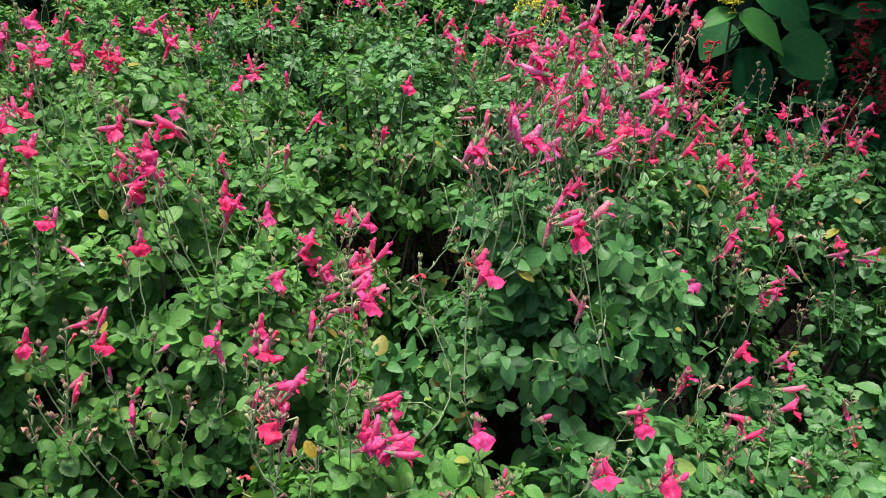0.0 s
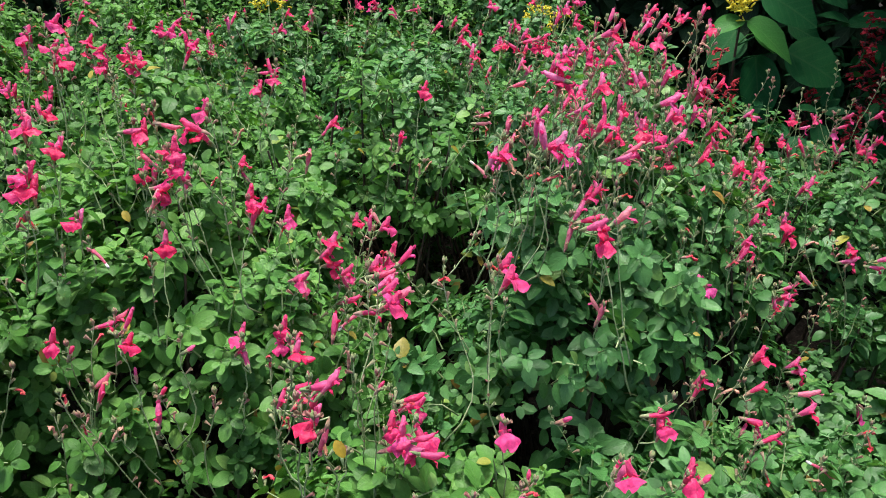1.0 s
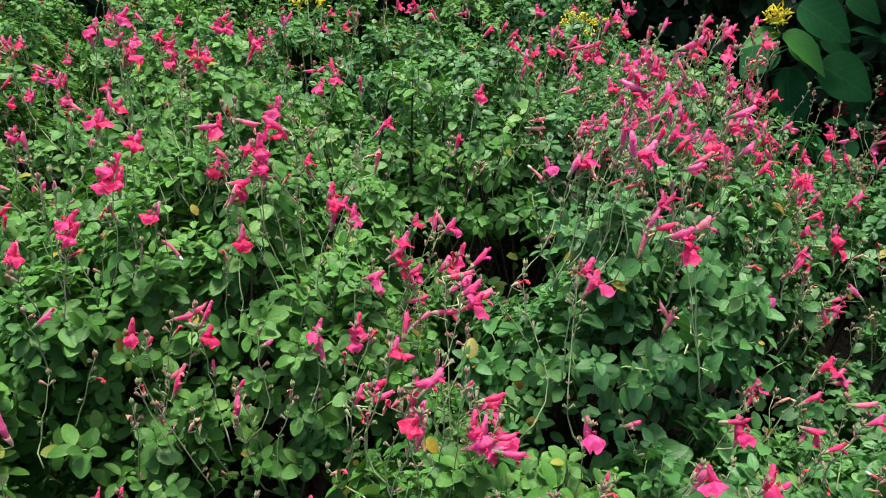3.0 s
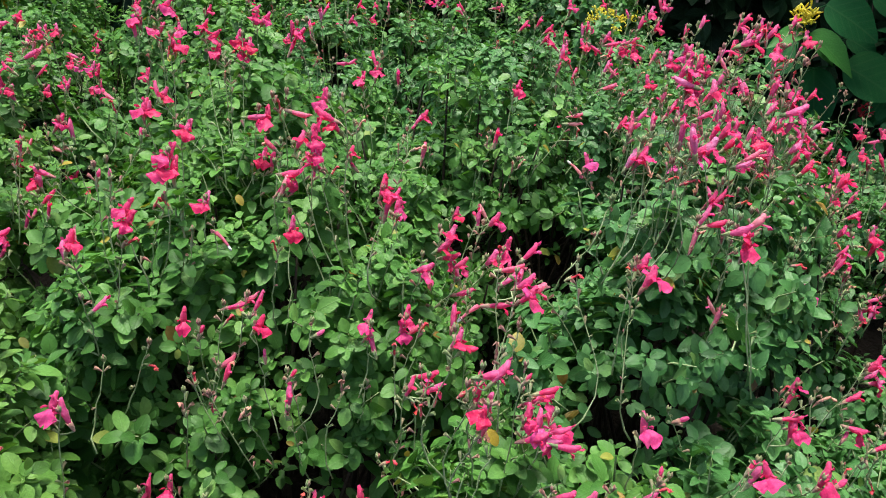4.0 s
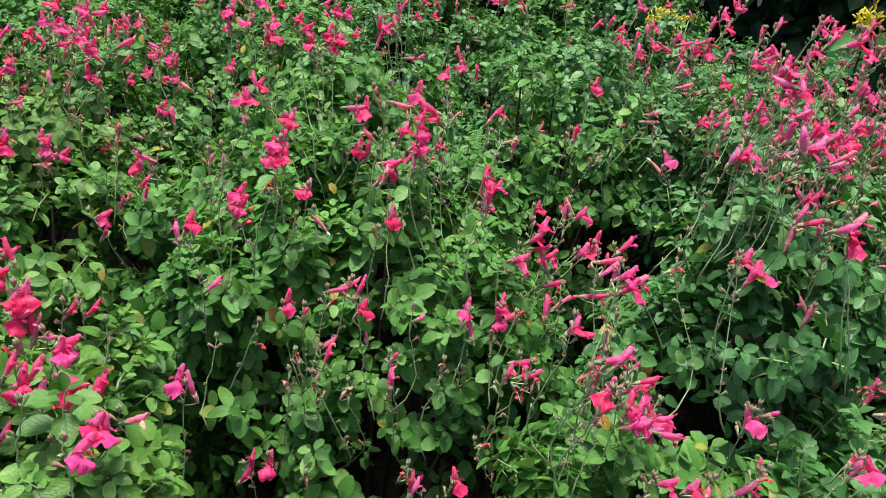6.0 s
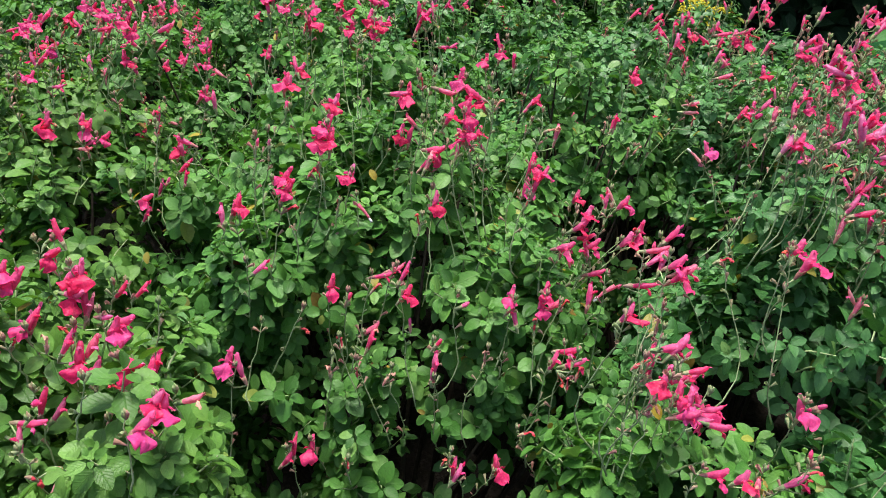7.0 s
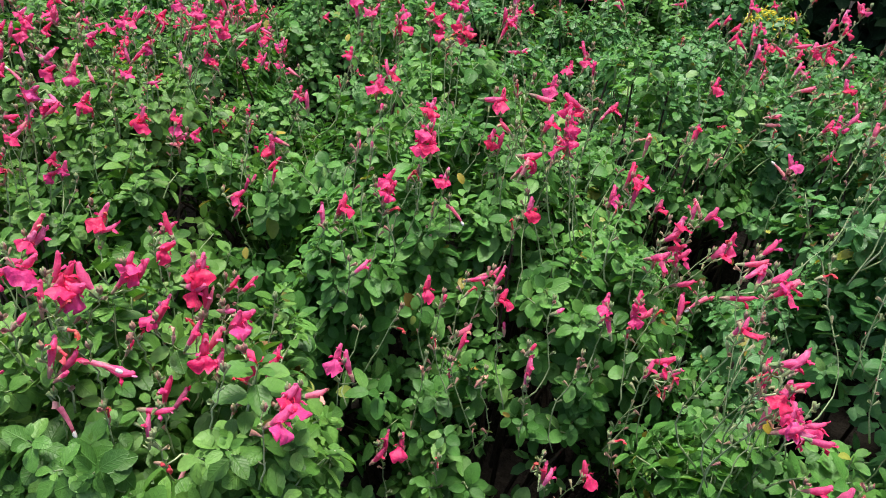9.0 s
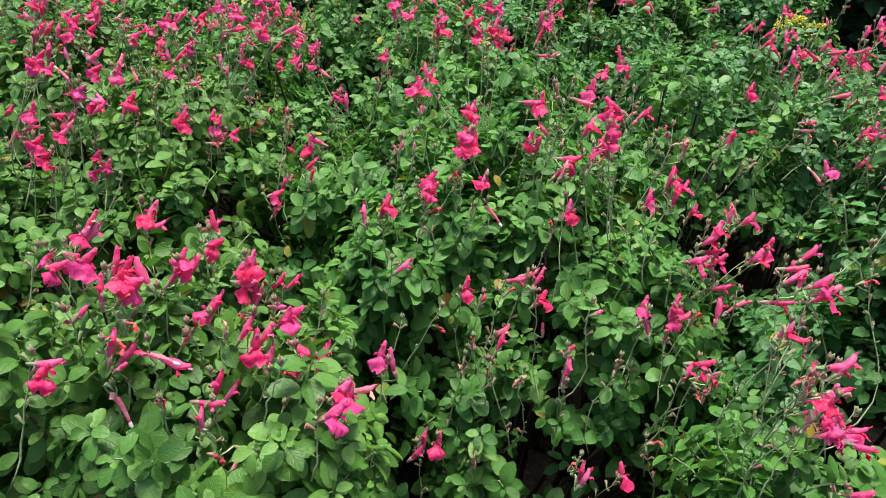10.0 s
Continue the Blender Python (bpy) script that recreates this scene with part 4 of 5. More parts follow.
bloom("tube", -0.429, 0.650, 0.872, 20)
bloom("pale", -0.414, 0.656, 0.880, 20)
bloom("tube", -0.401, 0.650, 0.879, 80)
bloom("open", -0.393, 0.622, 0.864, 45)
bloom("open", -0.263, 0.637, 0.870, 75)
bloom("faded", -0.264, 0.629, 0.853, 60)
bloom("open", -0.216, 0.664, 0.859, 60)
bloom("open", -0.220, 0.653, 0.844, 90)
bloom("scarlet", -0.229, 0.633, 0.835, 90)
bloom("scarlet", -0.195, 0.651, 0.857, 60)
bloom("open", -0.196, 0.700, 0.908, 10)
bloom("pale", -0.191, 0.694, 0.899, 280)
bloom("open", -0.164, 0.758, 0.891, 0)
bloom("open", -0.147, 0.774, 0.872, 20)
bloom("open", -0.106, 0.751, 0.898, 45)
bloom("tube", -0.091, 0.662, 0.928, 35)
bloom("tube", -0.082, 0.661, 0.929, 70)
bloom("open", -0.076, 0.612, 0.951, 30)
bloom("open", -0.071, 0.603, 0.940, 30)
bloom("tube", -0.102, 0.649, 0.897, 10)
bloom("tube", -0.144, 0.749, 0.845, 10)
bloom("tube", -0.156, 0.688, 0.848, 85)
bloom("shed", -0.137, 0.691, 0.855, 210)
bloom("open", -0.153, 0.475, 0.972, 60)
bloom("faded", -0.079, 0.625, 0.891, 80)
bloom("faded", -0.112, 0.519, 0.934, 85)
bloom("tube", -0.114, 0.428, 0.978, 55)
bloom("tube", -0.121, 0.427, 0.974, 10)
bloom("tube", -0.133, 0.439, 0.947, 85)
bloom("open", -0.184, 0.589, 0.823, 5)
bloom("tube", -0.178, 0.582, 0.816, 15)
bloom("scarlet", -0.173, 0.577, 0.810, 80)
bloom("tube", -0.205, 0.576, 0.821, 60)
bloom("scarlet", -0.190, 0.543, 0.821, 90)
bloom("scarlet", -0.197, 0.547, 0.821, 300)
bloom("open", -0.129, 0.400, 0.957, 80)
bloom("pale", -0.124, 0.426, 0.912, 260)
bloom("tube", -0.349, 0.569, 0.804, 80)
bloom("bud", -0.349, 0.589, 0.819, 60)
bloom("tube", -0.351, 0.566, 0.793, 90)
bloom("bud", -0.322, 0.623, 0.857, 30)
bloom("open", -0.255, 0.526, 0.679, 60)
bloom("tube", -0.314, 0.507, 0.693, 80)
bloom("tube", -0.307, 0.502, 0.688, 60)
bloom("bud", -0.387, 0.610, 0.829, 90)
bloom("faded", -0.289, 0.587, 0.813, 90)
bloom("bud", -0.080, 0.499, 0.912, 60)
bloom("tube", -0.060, 0.559, 0.828, 20)
bloom("open", -0.068, 0.507, 0.847, 60)
bloom("tube", -0.062, 0.493, 0.834, 10)
bloom("scarlet", -0.226, 0.547, 0.728, 30)
bloom("faded", -0.408, 0.575, 0.770, 60)
bloom("open", 0.056, 0.585, 0.987, 60)
bloom("open", 0.053, 0.617, 0.982, 30)
bloom("scarlet", -0.019, 0.639, 0.953, 30)
bloom("tube", 0.258, 0.806, 0.884, 45)
bloom("pale", 0.183, 0.687, 0.876, 60)
bloom("pale", 0.174, 0.695, 0.882, 120)
bloom("tube", -0.048, 0.539, 0.861, 20)
bloom("open", -0.044, 0.557, 0.830, 20)
bloom("open", 0.048, 0.478, 0.872, 80)
bloom("bud", 0.132, 0.595, 0.778, 10)
bloom("open", -0.058, 0.500, 0.842, 80)
bloom("tube", -0.037, 0.501, 0.839, 20)
bloom("open", -0.049, 0.493, 0.827, 340)
bloom("tube", -0.027, 0.487, 0.826, 345)
bloom("open", -0.028, 0.445, 0.793, 10)
bloom("open", -0.002, 0.444, 0.795, 60)
bloom("tube", 0.364, 0.766, 0.679, 60)
bloom("open", 0.372, 0.772, 0.693, 50)
bloom("tube", 0.213, 0.514, 0.865, 10)
bloom("open", 0.218, 0.505, 0.858, 80)
bloom("scarlet", 0.381, 0.820, 0.652, 60)
bloom("faded", 0.394, 0.734, 0.710, 30)
bloom("scarlet", 0.329, 0.782, 0.657, 60)
bloom("open", 0.237, 0.454, 0.836, 60)
bloom("tube", 0.060, 0.461, 0.784, 30)
bloom("scarlet", 0.076, 0.467, 0.798, 30)
bloom("scarlet", 0.069, 0.460, 0.787, 90)
bloom("bud", 0.076, 0.482, 0.803, 90)
bloom("bud", 0.167, 0.477, 0.827, 60)
bloom("tube", 0.171, 0.470, 0.823, 60)
bloom("scarlet", 0.317, 0.788, 0.899, 10)
bloom("scarlet", 0.430, 0.901, 0.822, 45)
bloom("tube", 0.451, 0.917, 0.835, 60)
bloom("open", -1.268, 0.919, 1.083, 60)
bloom("tube", -1.252, 0.885, 1.041, 80)
bloom("open", -1.239, 0.959, 1.061, 20)
bloom("open", -1.231, 0.962, 1.050, 30)
bloom("tube", -1.244, 0.912, 1.048, 60)
bloom("tube", -1.235, 0.923, 1.044, 80)
bloom("open", -1.227, 0.937, 1.040, 90)
bloom("open", -1.215, 0.982, 1.032, 20)
bloom("scarlet", -1.220, 0.897, 1.025, 60)
bloom("tube", -1.227, 0.880, 1.022, 80)
bloom("open", -1.194, 0.800, 1.027, 0)
bloom("open", -1.191, 0.807, 1.032, 30)
bloom("open", -1.178, 0.807, 1.018, 60)
bloom("tube", -1.177, 0.907, 1.007, 330)
bloom("open", -1.151, 0.879, 0.999, 0)
bloom("shed", -1.162, 0.815, 1.013, 150)
bloom("tube", -1.142, 0.803, 0.983, 135)
bloom("open", -1.133, 0.812, 0.991, 0)
bloom("open", -1.113, 0.810, 0.971, 340)
bloom("tube", -1.107, 0.818, 0.978, 320)
bloom("pale", -1.117, 0.897, 1.007, 60)
bloom("open", -1.104, 0.868, 1.003, 60)
bloom("pale", -1.083, 0.883, 0.997, 310)
bloom("open", -1.047, 0.803, 0.986, 30)
bloom("scarlet", -1.037, 0.805, 0.973, 80)
bloom("tube", -1.158, 0.782, 0.957, 0)
bloom("open", -1.189, 0.764, 0.964, 60)
bloom("tube", -1.187, 0.754, 0.942, 0)
bloom("open", -1.135, 0.750, 0.941, 30)
bloom("pale", -1.146, 0.783, 0.940, 40)
bloom("open", -1.152, 0.717, 0.939, 20)
bloom("open", -1.143, 0.714, 0.916, 20)
bloom("open", -1.121, 0.801, 0.884, 60)
bloom("open", -1.121, 0.790, 0.862, 0)
bloom("open", -1.107, 0.802, 0.866, 60)
bloom("faded", -1.131, 0.708, 0.891, 280)
bloom("open", -1.160, 1.019, 1.015, 0)
bloom("open", -1.295, 1.299, 0.946, 30)
bloom("scarlet", -1.205, 1.064, 1.016, 60)
bloom("scarlet", -1.160, 1.078, 0.976, 90)
bloom("faded", -1.077, 0.938, 0.985, 80)
bloom("faded", -1.062, 0.908, 0.977, 60)
bloom("tube", -1.116, 1.044, 0.985, 290)
bloom("open", -1.058, 0.946, 0.985, 60)
bloom("tube", -1.070, 1.007, 0.998, 45)
bloom("open", -1.056, 1.019, 1.013, 0)
bloom("open", -1.119, 1.086, 1.033, 60)
bloom("tube", -1.107, 1.097, 1.044, 60)
bloom("open", -1.081, 1.120, 1.036, 30)
bloom("scarlet", -1.088, 1.111, 1.017, 60)
bloom("open", -1.039, 1.112, 1.067, 80)
bloom("scarlet", -1.026, 0.974, 0.970, 60)
bloom("tube", -1.028, 0.968, 0.966, 0)
bloom("open", -1.028, 0.908, 0.929, 110)
bloom("open", -1.023, 0.905, 0.917, 20)
bloom("open", -1.003, 0.975, 0.906, 50)
bloom("open", -0.996, 0.972, 0.892, 60)
bloom("pale", -0.983, 0.935, 0.873, 0)
bloom("open", -0.888, 0.562, 0.944, 60)
bloom("scarlet", -0.882, 0.566, 0.943, 80)
bloom("tube", -0.920, 0.497, 0.946, 40)
bloom("tube", -0.827, 0.602, 0.915, 35)
bloom("open", -0.928, 0.486, 0.947, 40)
bloom("tube", -0.929, 0.422, 0.953, 40)
bloom("open", -0.904, 0.404, 0.956, 20)
bloom("open", -0.895, 0.420, 0.961, 340)
bloom("open", -0.843, 0.376, 0.994, 20)
bloom("tube", -0.813, 0.381, 0.994, 75)
bloom("open", -0.800, 0.363, 0.990, 60)
bloom("open", -0.791, 0.367, 0.981, 0)
bloom("open", -0.803, 0.381, 0.988, 30)
bloom("tube", -0.812, 0.349, 0.985, 90)
bloom("open", -0.782, 0.444, 0.967, 60)
bloom("open", -0.775, 0.442, 0.959, 70)
bloom("tube", -0.784, 0.434, 0.955, 60)
bloom("open", -0.790, 0.530, 0.932, 10)
bloom("open", -0.718, 0.454, 0.959, 45)
bloom("open", -0.709, 0.461, 0.963, 60)
bloom("open", -0.714, 0.446, 0.943, 0)
bloom("tube", -0.706, 0.450, 0.934, 90)
bloom("tube", -0.725, 0.400, 0.949, 60)
bloom("open", -0.732, 0.394, 0.946, 90)
bloom("faded", -0.711, 0.391, 0.932, 90)
bloom("tube", -0.689, 0.389, 0.934, 60)
bloom("open", -0.655, 0.415, 0.932, 50)
bloom("open", -0.676, 0.379, 0.918, 60)
bloom("pale", -0.671, 0.397, 0.924, 60)
bloom("tube", -0.791, 0.321, 0.947, 85)
bloom("scarlet", -0.783, 0.324, 0.946, 330)
bloom("shed", -0.738, 0.316, 0.944, 345)
bloom("tube", -0.732, 0.324, 0.933, 345)
bloom("shed", -0.782, 0.306, 0.879, 305)
bloom("open", -0.832, 0.275, 0.937, 30)
bloom("tube", -0.830, 0.284, 0.944, 0)
bloom("tube", -0.714, 0.364, 0.876, 80)
bloom("tube", -0.712, 0.340, 0.872, 0)
bloom("scarlet", -0.742, 0.313, 0.891, 90)
bloom("tube", -0.712, 0.322, 0.867, 90)
bloom("shed", -0.667, 0.295, 0.844, 80)
bloom("scarlet", -0.660, 0.306, 0.857, 340)
bloom("scarlet", -0.685, 0.298, 0.851, 0)
bloom("faded", -0.630, 0.344, 0.893, 60)
bloom("bud", -0.779, 0.312, 0.929, 30)
bloom("bud", -0.735, 0.353, 0.939, 60)
bloom("bud", -0.818, 0.324, 0.975, 45)
bloom("scarlet", -0.782, 0.342, 0.959, 0)
bloom("tube", 0.468, 1.350, 1.110, 60)
bloom("bud", 0.431, 1.213, 1.090, 60)
bloom("scarlet", 0.365, 1.070, 1.084, 90)
bloom("open", 0.716, 1.610, 0.814, 30)
bloom("pale", 0.485, 1.144, 0.863, 60)
bloom("tube", 0.575, 1.182, 0.859, 60)
bloom("tube", 0.554, 1.109, 0.858, 55)
bloom("scarlet", 0.570, 1.104, 0.833, 300)
bloom("shed", 0.420, 1.092, 0.848, 40)
bloom("faded", 0.418, 1.062, 0.841, 10)
bloom("open", 0.566, 1.031, 0.826, 80)
bloom("open", 0.572, 1.018, 0.806, 60)
bloom("faded", 0.526, 0.996, 0.823, 0)
bloom("open", 0.819, 1.608, 0.806, 90)
bloom("open", 0.877, 1.611, 0.808, 110)
bloom("open", 0.840, 1.577, 0.792, 0)
bloom("open", 0.867, 1.495, 0.816, 60)
bloom("tube", 0.880, 1.492, 0.831, 20)
bloom("open", 0.890, 1.496, 0.850, 20)
bloom("open", 0.918, 1.430, 0.876, 30)
bloom("open", 0.884, 1.363, 0.816, 60)
bloom("tube", 0.897, 1.387, 0.832, 60)
bloom("open", 0.874, 1.393, 0.820, 110)
bloom("tube", 0.840, 1.406, 0.811, 60)
bloom("faded", 0.783, 1.466, 0.795, 0)
bloom("faded", 0.775, 1.378, 0.795, 280)
bloom("faded", 0.783, 1.367, 0.781, 270)
bloom("scarlet", 0.795, 1.398, 0.807, 40)
bloom("open", 0.633, 1.124, 0.846, 60)
bloom("tube", 0.642, 1.124, 0.857, 60)
bloom("scarlet", 0.680, 1.085, 0.779, 90)
bloom("faded", 0.619, 1.031, 0.788, 30)
bloom("faded", 0.493, 0.933, 0.778, 45)
bloom("tube", 0.576, 0.980, 0.727, 20)
bloom("tube", 0.573, 0.973, 0.714, 10)
bloom("open", 0.568, 0.972, 0.709, 30)
bloom("tube", 0.538, 0.942, 0.717, 280)
bloom("tube", 0.720, 1.061, 0.739, 60)
bloom("open", 0.718, 1.057, 0.730, 0)
bloom("open", 0.747, 1.014, 0.762, 20)
bloom("tube", 0.739, 1.020, 0.744, 0)
bloom("open", 0.372, 0.633, 0.848, 50)
bloom("tube", 0.440, 0.744, 0.705, 30)
bloom("open", 0.612, 0.948, 0.581, 30)
bloom("open", 0.616, 0.938, 0.570, 0)
bloom("pale", 0.489, 0.707, 0.725, 0)
bloom("open", 0.411, 0.571, 0.818, 35)
bloom("tube", 0.578, 0.712, 0.682, 290)
bloom("scarlet", 0.537, 0.627, 0.718, 280)
bloom("open", 0.403, 0.659, 0.714, 340)
bloom("tube", 0.384, 0.586, 0.762, 20)
bloom("shed", 0.476, 0.615, 0.681, 155)
bloom("faded", 0.472, 0.606, 0.670, 0)
bloom("scarlet", 0.389, 0.633, 0.669, 80)
bloom("scarlet", 0.405, 0.600, 0.679, 285)
bloom("scarlet", 0.357, 0.861, 0.786, 0)
bloom("scarlet", 0.446, 0.856, 0.754, 60)
bloom("tube", 0.448, 0.905, 0.837, 60)


# beside many an open flower stands a bud, a half-open or a withered one
for kind, p, _ in list(BLOOMS):
    if kind in ("open", "tube") and rng.random() < 0.36:
        q = rng.uniform(0, 2 * np.pi)
        bloom(("tube", "scarlet", "bud", "pale", "open")[rng.choice(5, p=(0.3, 0.25, 0.15, 0.12, 0.18))], p[0] + 0.013 * math.cos(q), p[1] + 0.013 * math.sin(q), p[2] + rng.uniform(-0.022, 0.014))


def crowd(count, x0, x1, y0, y1, low, high, kinds):
    """Flowers strewn over a part of the bed, low to high above its leaves."""
    for _ in range(count):
        x, y = rng.uniform(x0, x1), rng.uniform(y0, y1)
        top = float(mound_height(ALL_MOUNDS, np.array(x), np.array(y)))
        if top > 0.5:
            bloom(kinds[rng.integers(len(kinds))], x, y, top + rng.uniform(low, high))


crowd(58, 0.10, 0.46, 0.80, 1.32, 0.05, 0.14, ("open", "scarlet", "open", "pale", "tube", "faded", "open"))
crowd(26, 0.42, 0.72, 0.95, 1.4, 0.02, 0.09, ("tube", "scarlet", "open", "faded"))
crowd(90, -1.75, -1.26, 0.85, 1.5, 0.025, 0.09, ("open", "tube", "pale", "tube", "open", "scarlet"))
crowd(66, -1.28, -0.95, 1.18, 1.55, 0.02, 0.07, ("open", "tube", "open", "pale", "scarlet"))
crowd(95, -1.4, 0.45, 1.65, 2.35, 0.02, 0.09, ("open", "tube", "open", "scarlet"))
crowd(8, 0.62, 1.0, 1.25, 1.75, 0.02, 0.06, ("open", "tube", "faded"))


def stance(kind, lean):
    """The turn of a flower: its tube along x, its hood towards z."""
    if lean is None:
        lean = rng.normal(62, 30) if rng.random() < 0.7 else rng.normal(125, 25)
    q = radians(lean + rng.normal(0, 5))
    towards = {"open": rng.uniform(0.35, 0.75), "shed": 0.0}.get(kind, rng.uniform(-0.05, 0.3))
    x = unit(np.array((math.cos(q), 0.42 * math.sin(q), 0.91 * math.sin(q))) + towards * np.array((0, -0.85, 0.52)))
    z = np.array((0.0, 0.78, 0.62)) + np.array((*rng.normal(0, 0.22, 2), 0))
    z = unit(z - x * (z @ x))
    y = np.cross(z, x)
    return Matrix(((x[0], y[0], z[0], 0), (x[1], y[1], z[1], 0), (x[2], y[2], z[2], 0), (0, 0, 0, 1)))


def spike(shrub, flowers):
    """A flowering stalk that rises from the leaves, with its spent calyces and its flowers on short stalks."""
    foot = shrub["base"]
    turned, bases = [], []
    for kind, p, lean in flowers:
        m = stance(kind, lean) @ Matrix.Scale(rng.uniform(1.04, 1.28) * (0.8 if kind in ("scarlet", "faded") else 1.0), 4)
        turned.append(m)
        bases.append(p if kind == "none" else p - np.array(m @ Vector(MIDDLE.get(kind, (0.014, 0, 0)))))
    bases = np.array(bases)
    mid = bases.mean(0)
    lean = np.array((*rng.normal(0.05, 0.18, 2), 0))
    topz = bases[:, 2].max() + rng.uniform(0.008, 0.035)
    canopy = float(mound_height(ALL_MOUNDS, np.array(mid[0]), np.array(mid[1])))
    start = max(min(canopy - 0.03, bases[:, 2].min() - 0.045), bases[:, 2].min() - 0.13)
    height = topz - start
    low = np.array((*(mid[:2] - lean[:2] * (mid[2] - start)), start))
    if canopy < start:
        # the stalk leans out from its shrub
        m = min(shrub["mounds"], key=lambda m: np.hypot(mid[0] - m[0], mid[1] - m[1]) / m[3])
        back = np.array((m[0] - low[0], m[1] - low[1]))
        low[:2] += back / max(1e-6, np.linalg.norm(back)) * min(0.11, np.linalg.norm(back) * 0.6)
        start = low[2] = start - 0.05
        height = topz - start
    top = np.array((*(mid[:2] + lean[:2] * (topz - mid[2])), topz))
    bow = np.array((*rng.normal(0, 0.16, 2), 0)) * height
    at_height = lambda q: low + (top - low) * q + bow * 4 * q * (1 - q) * (q - (mid[2] - start) / height)
    line = [at_height(q) + np.array((*(rng.normal(0, 0.0012, 2)), 0)) for q in np.linspace(0, 1, 9)]
    h = Heap().add(*tube(line, np.linspace(0.0011, 0.0005, 9) * rng.uniform(0.85, 1.25, 9), 5), 0)
    for i, at in enumerate(np.arange(max(0.02, height * 0.3), height, 0.0145)):
        p = at_height(at / height)
        for side in range(2):
            fresh = at / height > 0.74
            if rng.random() < (0.3 if fresh else 0.45):
                continue
            q = i * 1.57 + side * np.pi + rng.normal(0, 0.25)
            out = np.array((math.cos(q), math.sin(q), rng.uniform(0.7, 1.5)))
            size = (0.0105 if fresh or rng.random() < 0.3 else rng.choice([0.0025, 0.004, 0.006])) * rng.uniform(0.75, 1.2)
            if size > 0.007:
                # an empty calyx: a two-lipped bell, open at its end
                h.add(*tube([p, p + unit(out) * size * 0.22, p + unit(out) * size * 0.7, p + unit(out - UP * 0.15) * size], [0.0005, 0.0009, size * 0.17, size * rng.uniform(0.18, 0.26)], 5, False), 1)
            else:
                h.add(*tube([p, p + unit(out) * size * 0.5, p + unit(out + UP * 0.2) * size], [0.0006, size * 0.15, size * 0.08], 4), 1 if rng.random() < 0.3 else 0)
    for s in range(3):
        q = s * 2.1
        h.add(*tube([top - UP * 0.002, top + np.array((math.cos(q) * 0.002, math.sin(q) * 0.002, 0.004)), top + np.array((math.cos(q) * 0.002, math.sin(q) * 0.002, 0.008))], [0.0012, 0.0018, 0.0006], 5), 1)
    for (kind, _, _), b in zip(flowers, bases):
        if kind not in ("none", "shed"):
            from_ = at_height(float(np.clip((b[2] - 0.004 - start) / height, 0.05, 0.98)))
            h.add(*tube([from_, (from_ + b) / 2 - UP * 0.001, b], [0.0009, 0.0008, 0.0009], 5), 0)
    me = h.mesh("flower_spike", [STALK, CALYX])
    me.transform(Matrix.Translation(-Vector(low)))
    ob = child("flower_spike", me, shrub["object"], low - foot)
    for (kind, p, _), m, b in zip(flowers, turned, bases):
        if kind == "none":
            continue
        rose = rng.random() < (0.42 if "magenta" in shrub["label"] else 0.3 if "by the path" in shrub["label"] else 0.12)
        if kind == "open" and m.col[0][2] > 0.9 * m.col[0].length:
            kind = "upright"
        fl = new("flower", FLOWERS[kind, rose][rng.integers(len(FLOWERS[kind, rose]))])
        fl.parent = ob
        fl.matrix_local = Matrix.Translation(Vector(b - low)) @ m


def plant_spikes():
    left = list(range(len(BLOOMS)))
    while left:
        i = left.pop(0)
        p = BLOOMS[i][1]
        mates = [j for j in left if np.linalg.norm((BLOOMS[j][1] - p)[:2]) < 0.02 and abs(BLOOMS[j][1][2] - p[2]) < 0.05][:4]
        for j in mates:
            left.remove(j)
        s = min(SHRUBS, key=lambda s: min(np.hypot(p[0] - m[0], p[1] - m[1]) / m[3] for m in s["mounds"]))
        spike(s, [BLOOMS[q] for q in [i, *mates]])


def bare_spikes(count):
    for s in SHRUBS:
        for _ in range(int(count * len(s["mounds"]) / len(ALL_MOUNDS)) + (9 if "magenta" in s["label"] else 0)):
            m = s["mounds"][rng.integers(len(s["mounds"]))]
            q, r = rng.uniform(0, 2 * np.pi), m[3] * 0.6 * math.sqrt(rng.random())
            x, y = m[0] + r * math.cos(q), m[1] + r * math.sin(q)
            top = float(mound_height(ALL_MOUNDS, np.array(x), np.array(y)))
            spike(s, [("none", np.array((x, y, top + rng.uniform(0.0, 0.07))), None)])


def bare_stalk(x, y, z):
    """A flowerless stalk of the shrub that stands before the dark broad leaves."""
    s = next(s for s in SHRUBS if "before dark broad leaves" in s["label"])
    spike(s, [("none", np.array((x, y, z)), None)])


YELLOWED = leaf_material("yellowed_leaf", [(0.0, (0.38, 0.28, 0.03)), (1.0, (0.26, 0.26, 0.06))], glow=0.35, veins=0.1)
YELLOW_BLADE = mesh_from("yellowed_leaf", *FINE_BLADES[BLUNT][0][:2], [YELLOWED], uv=FINE_BLADES[BLUNT][0][2])


def yellowed_leaf(x, y, z, turn, size):
    """A single dying leaf that still hangs on the nearest shrub."""
    s = min(SHRUBS, key=lambda s: min(np.hypot(x - m[0], y - m[1]) / m[3] for m in s["mounds"]))
    leaf = new("yellowed_leaf", YELLOW_BLADE)
    leaf.parent = s["object"]
    leaf.matrix_local = Matrix.Translation(Vector(np.array((x, y, z)) - s["base"])) @ pose(0, 0, 0, 20, 35, turn) @ Matrix.Diagonal((size * 0.66, size * 0.4, size * 0.66, 1))
    tagged(leaf, label="yellowed dying leaf")


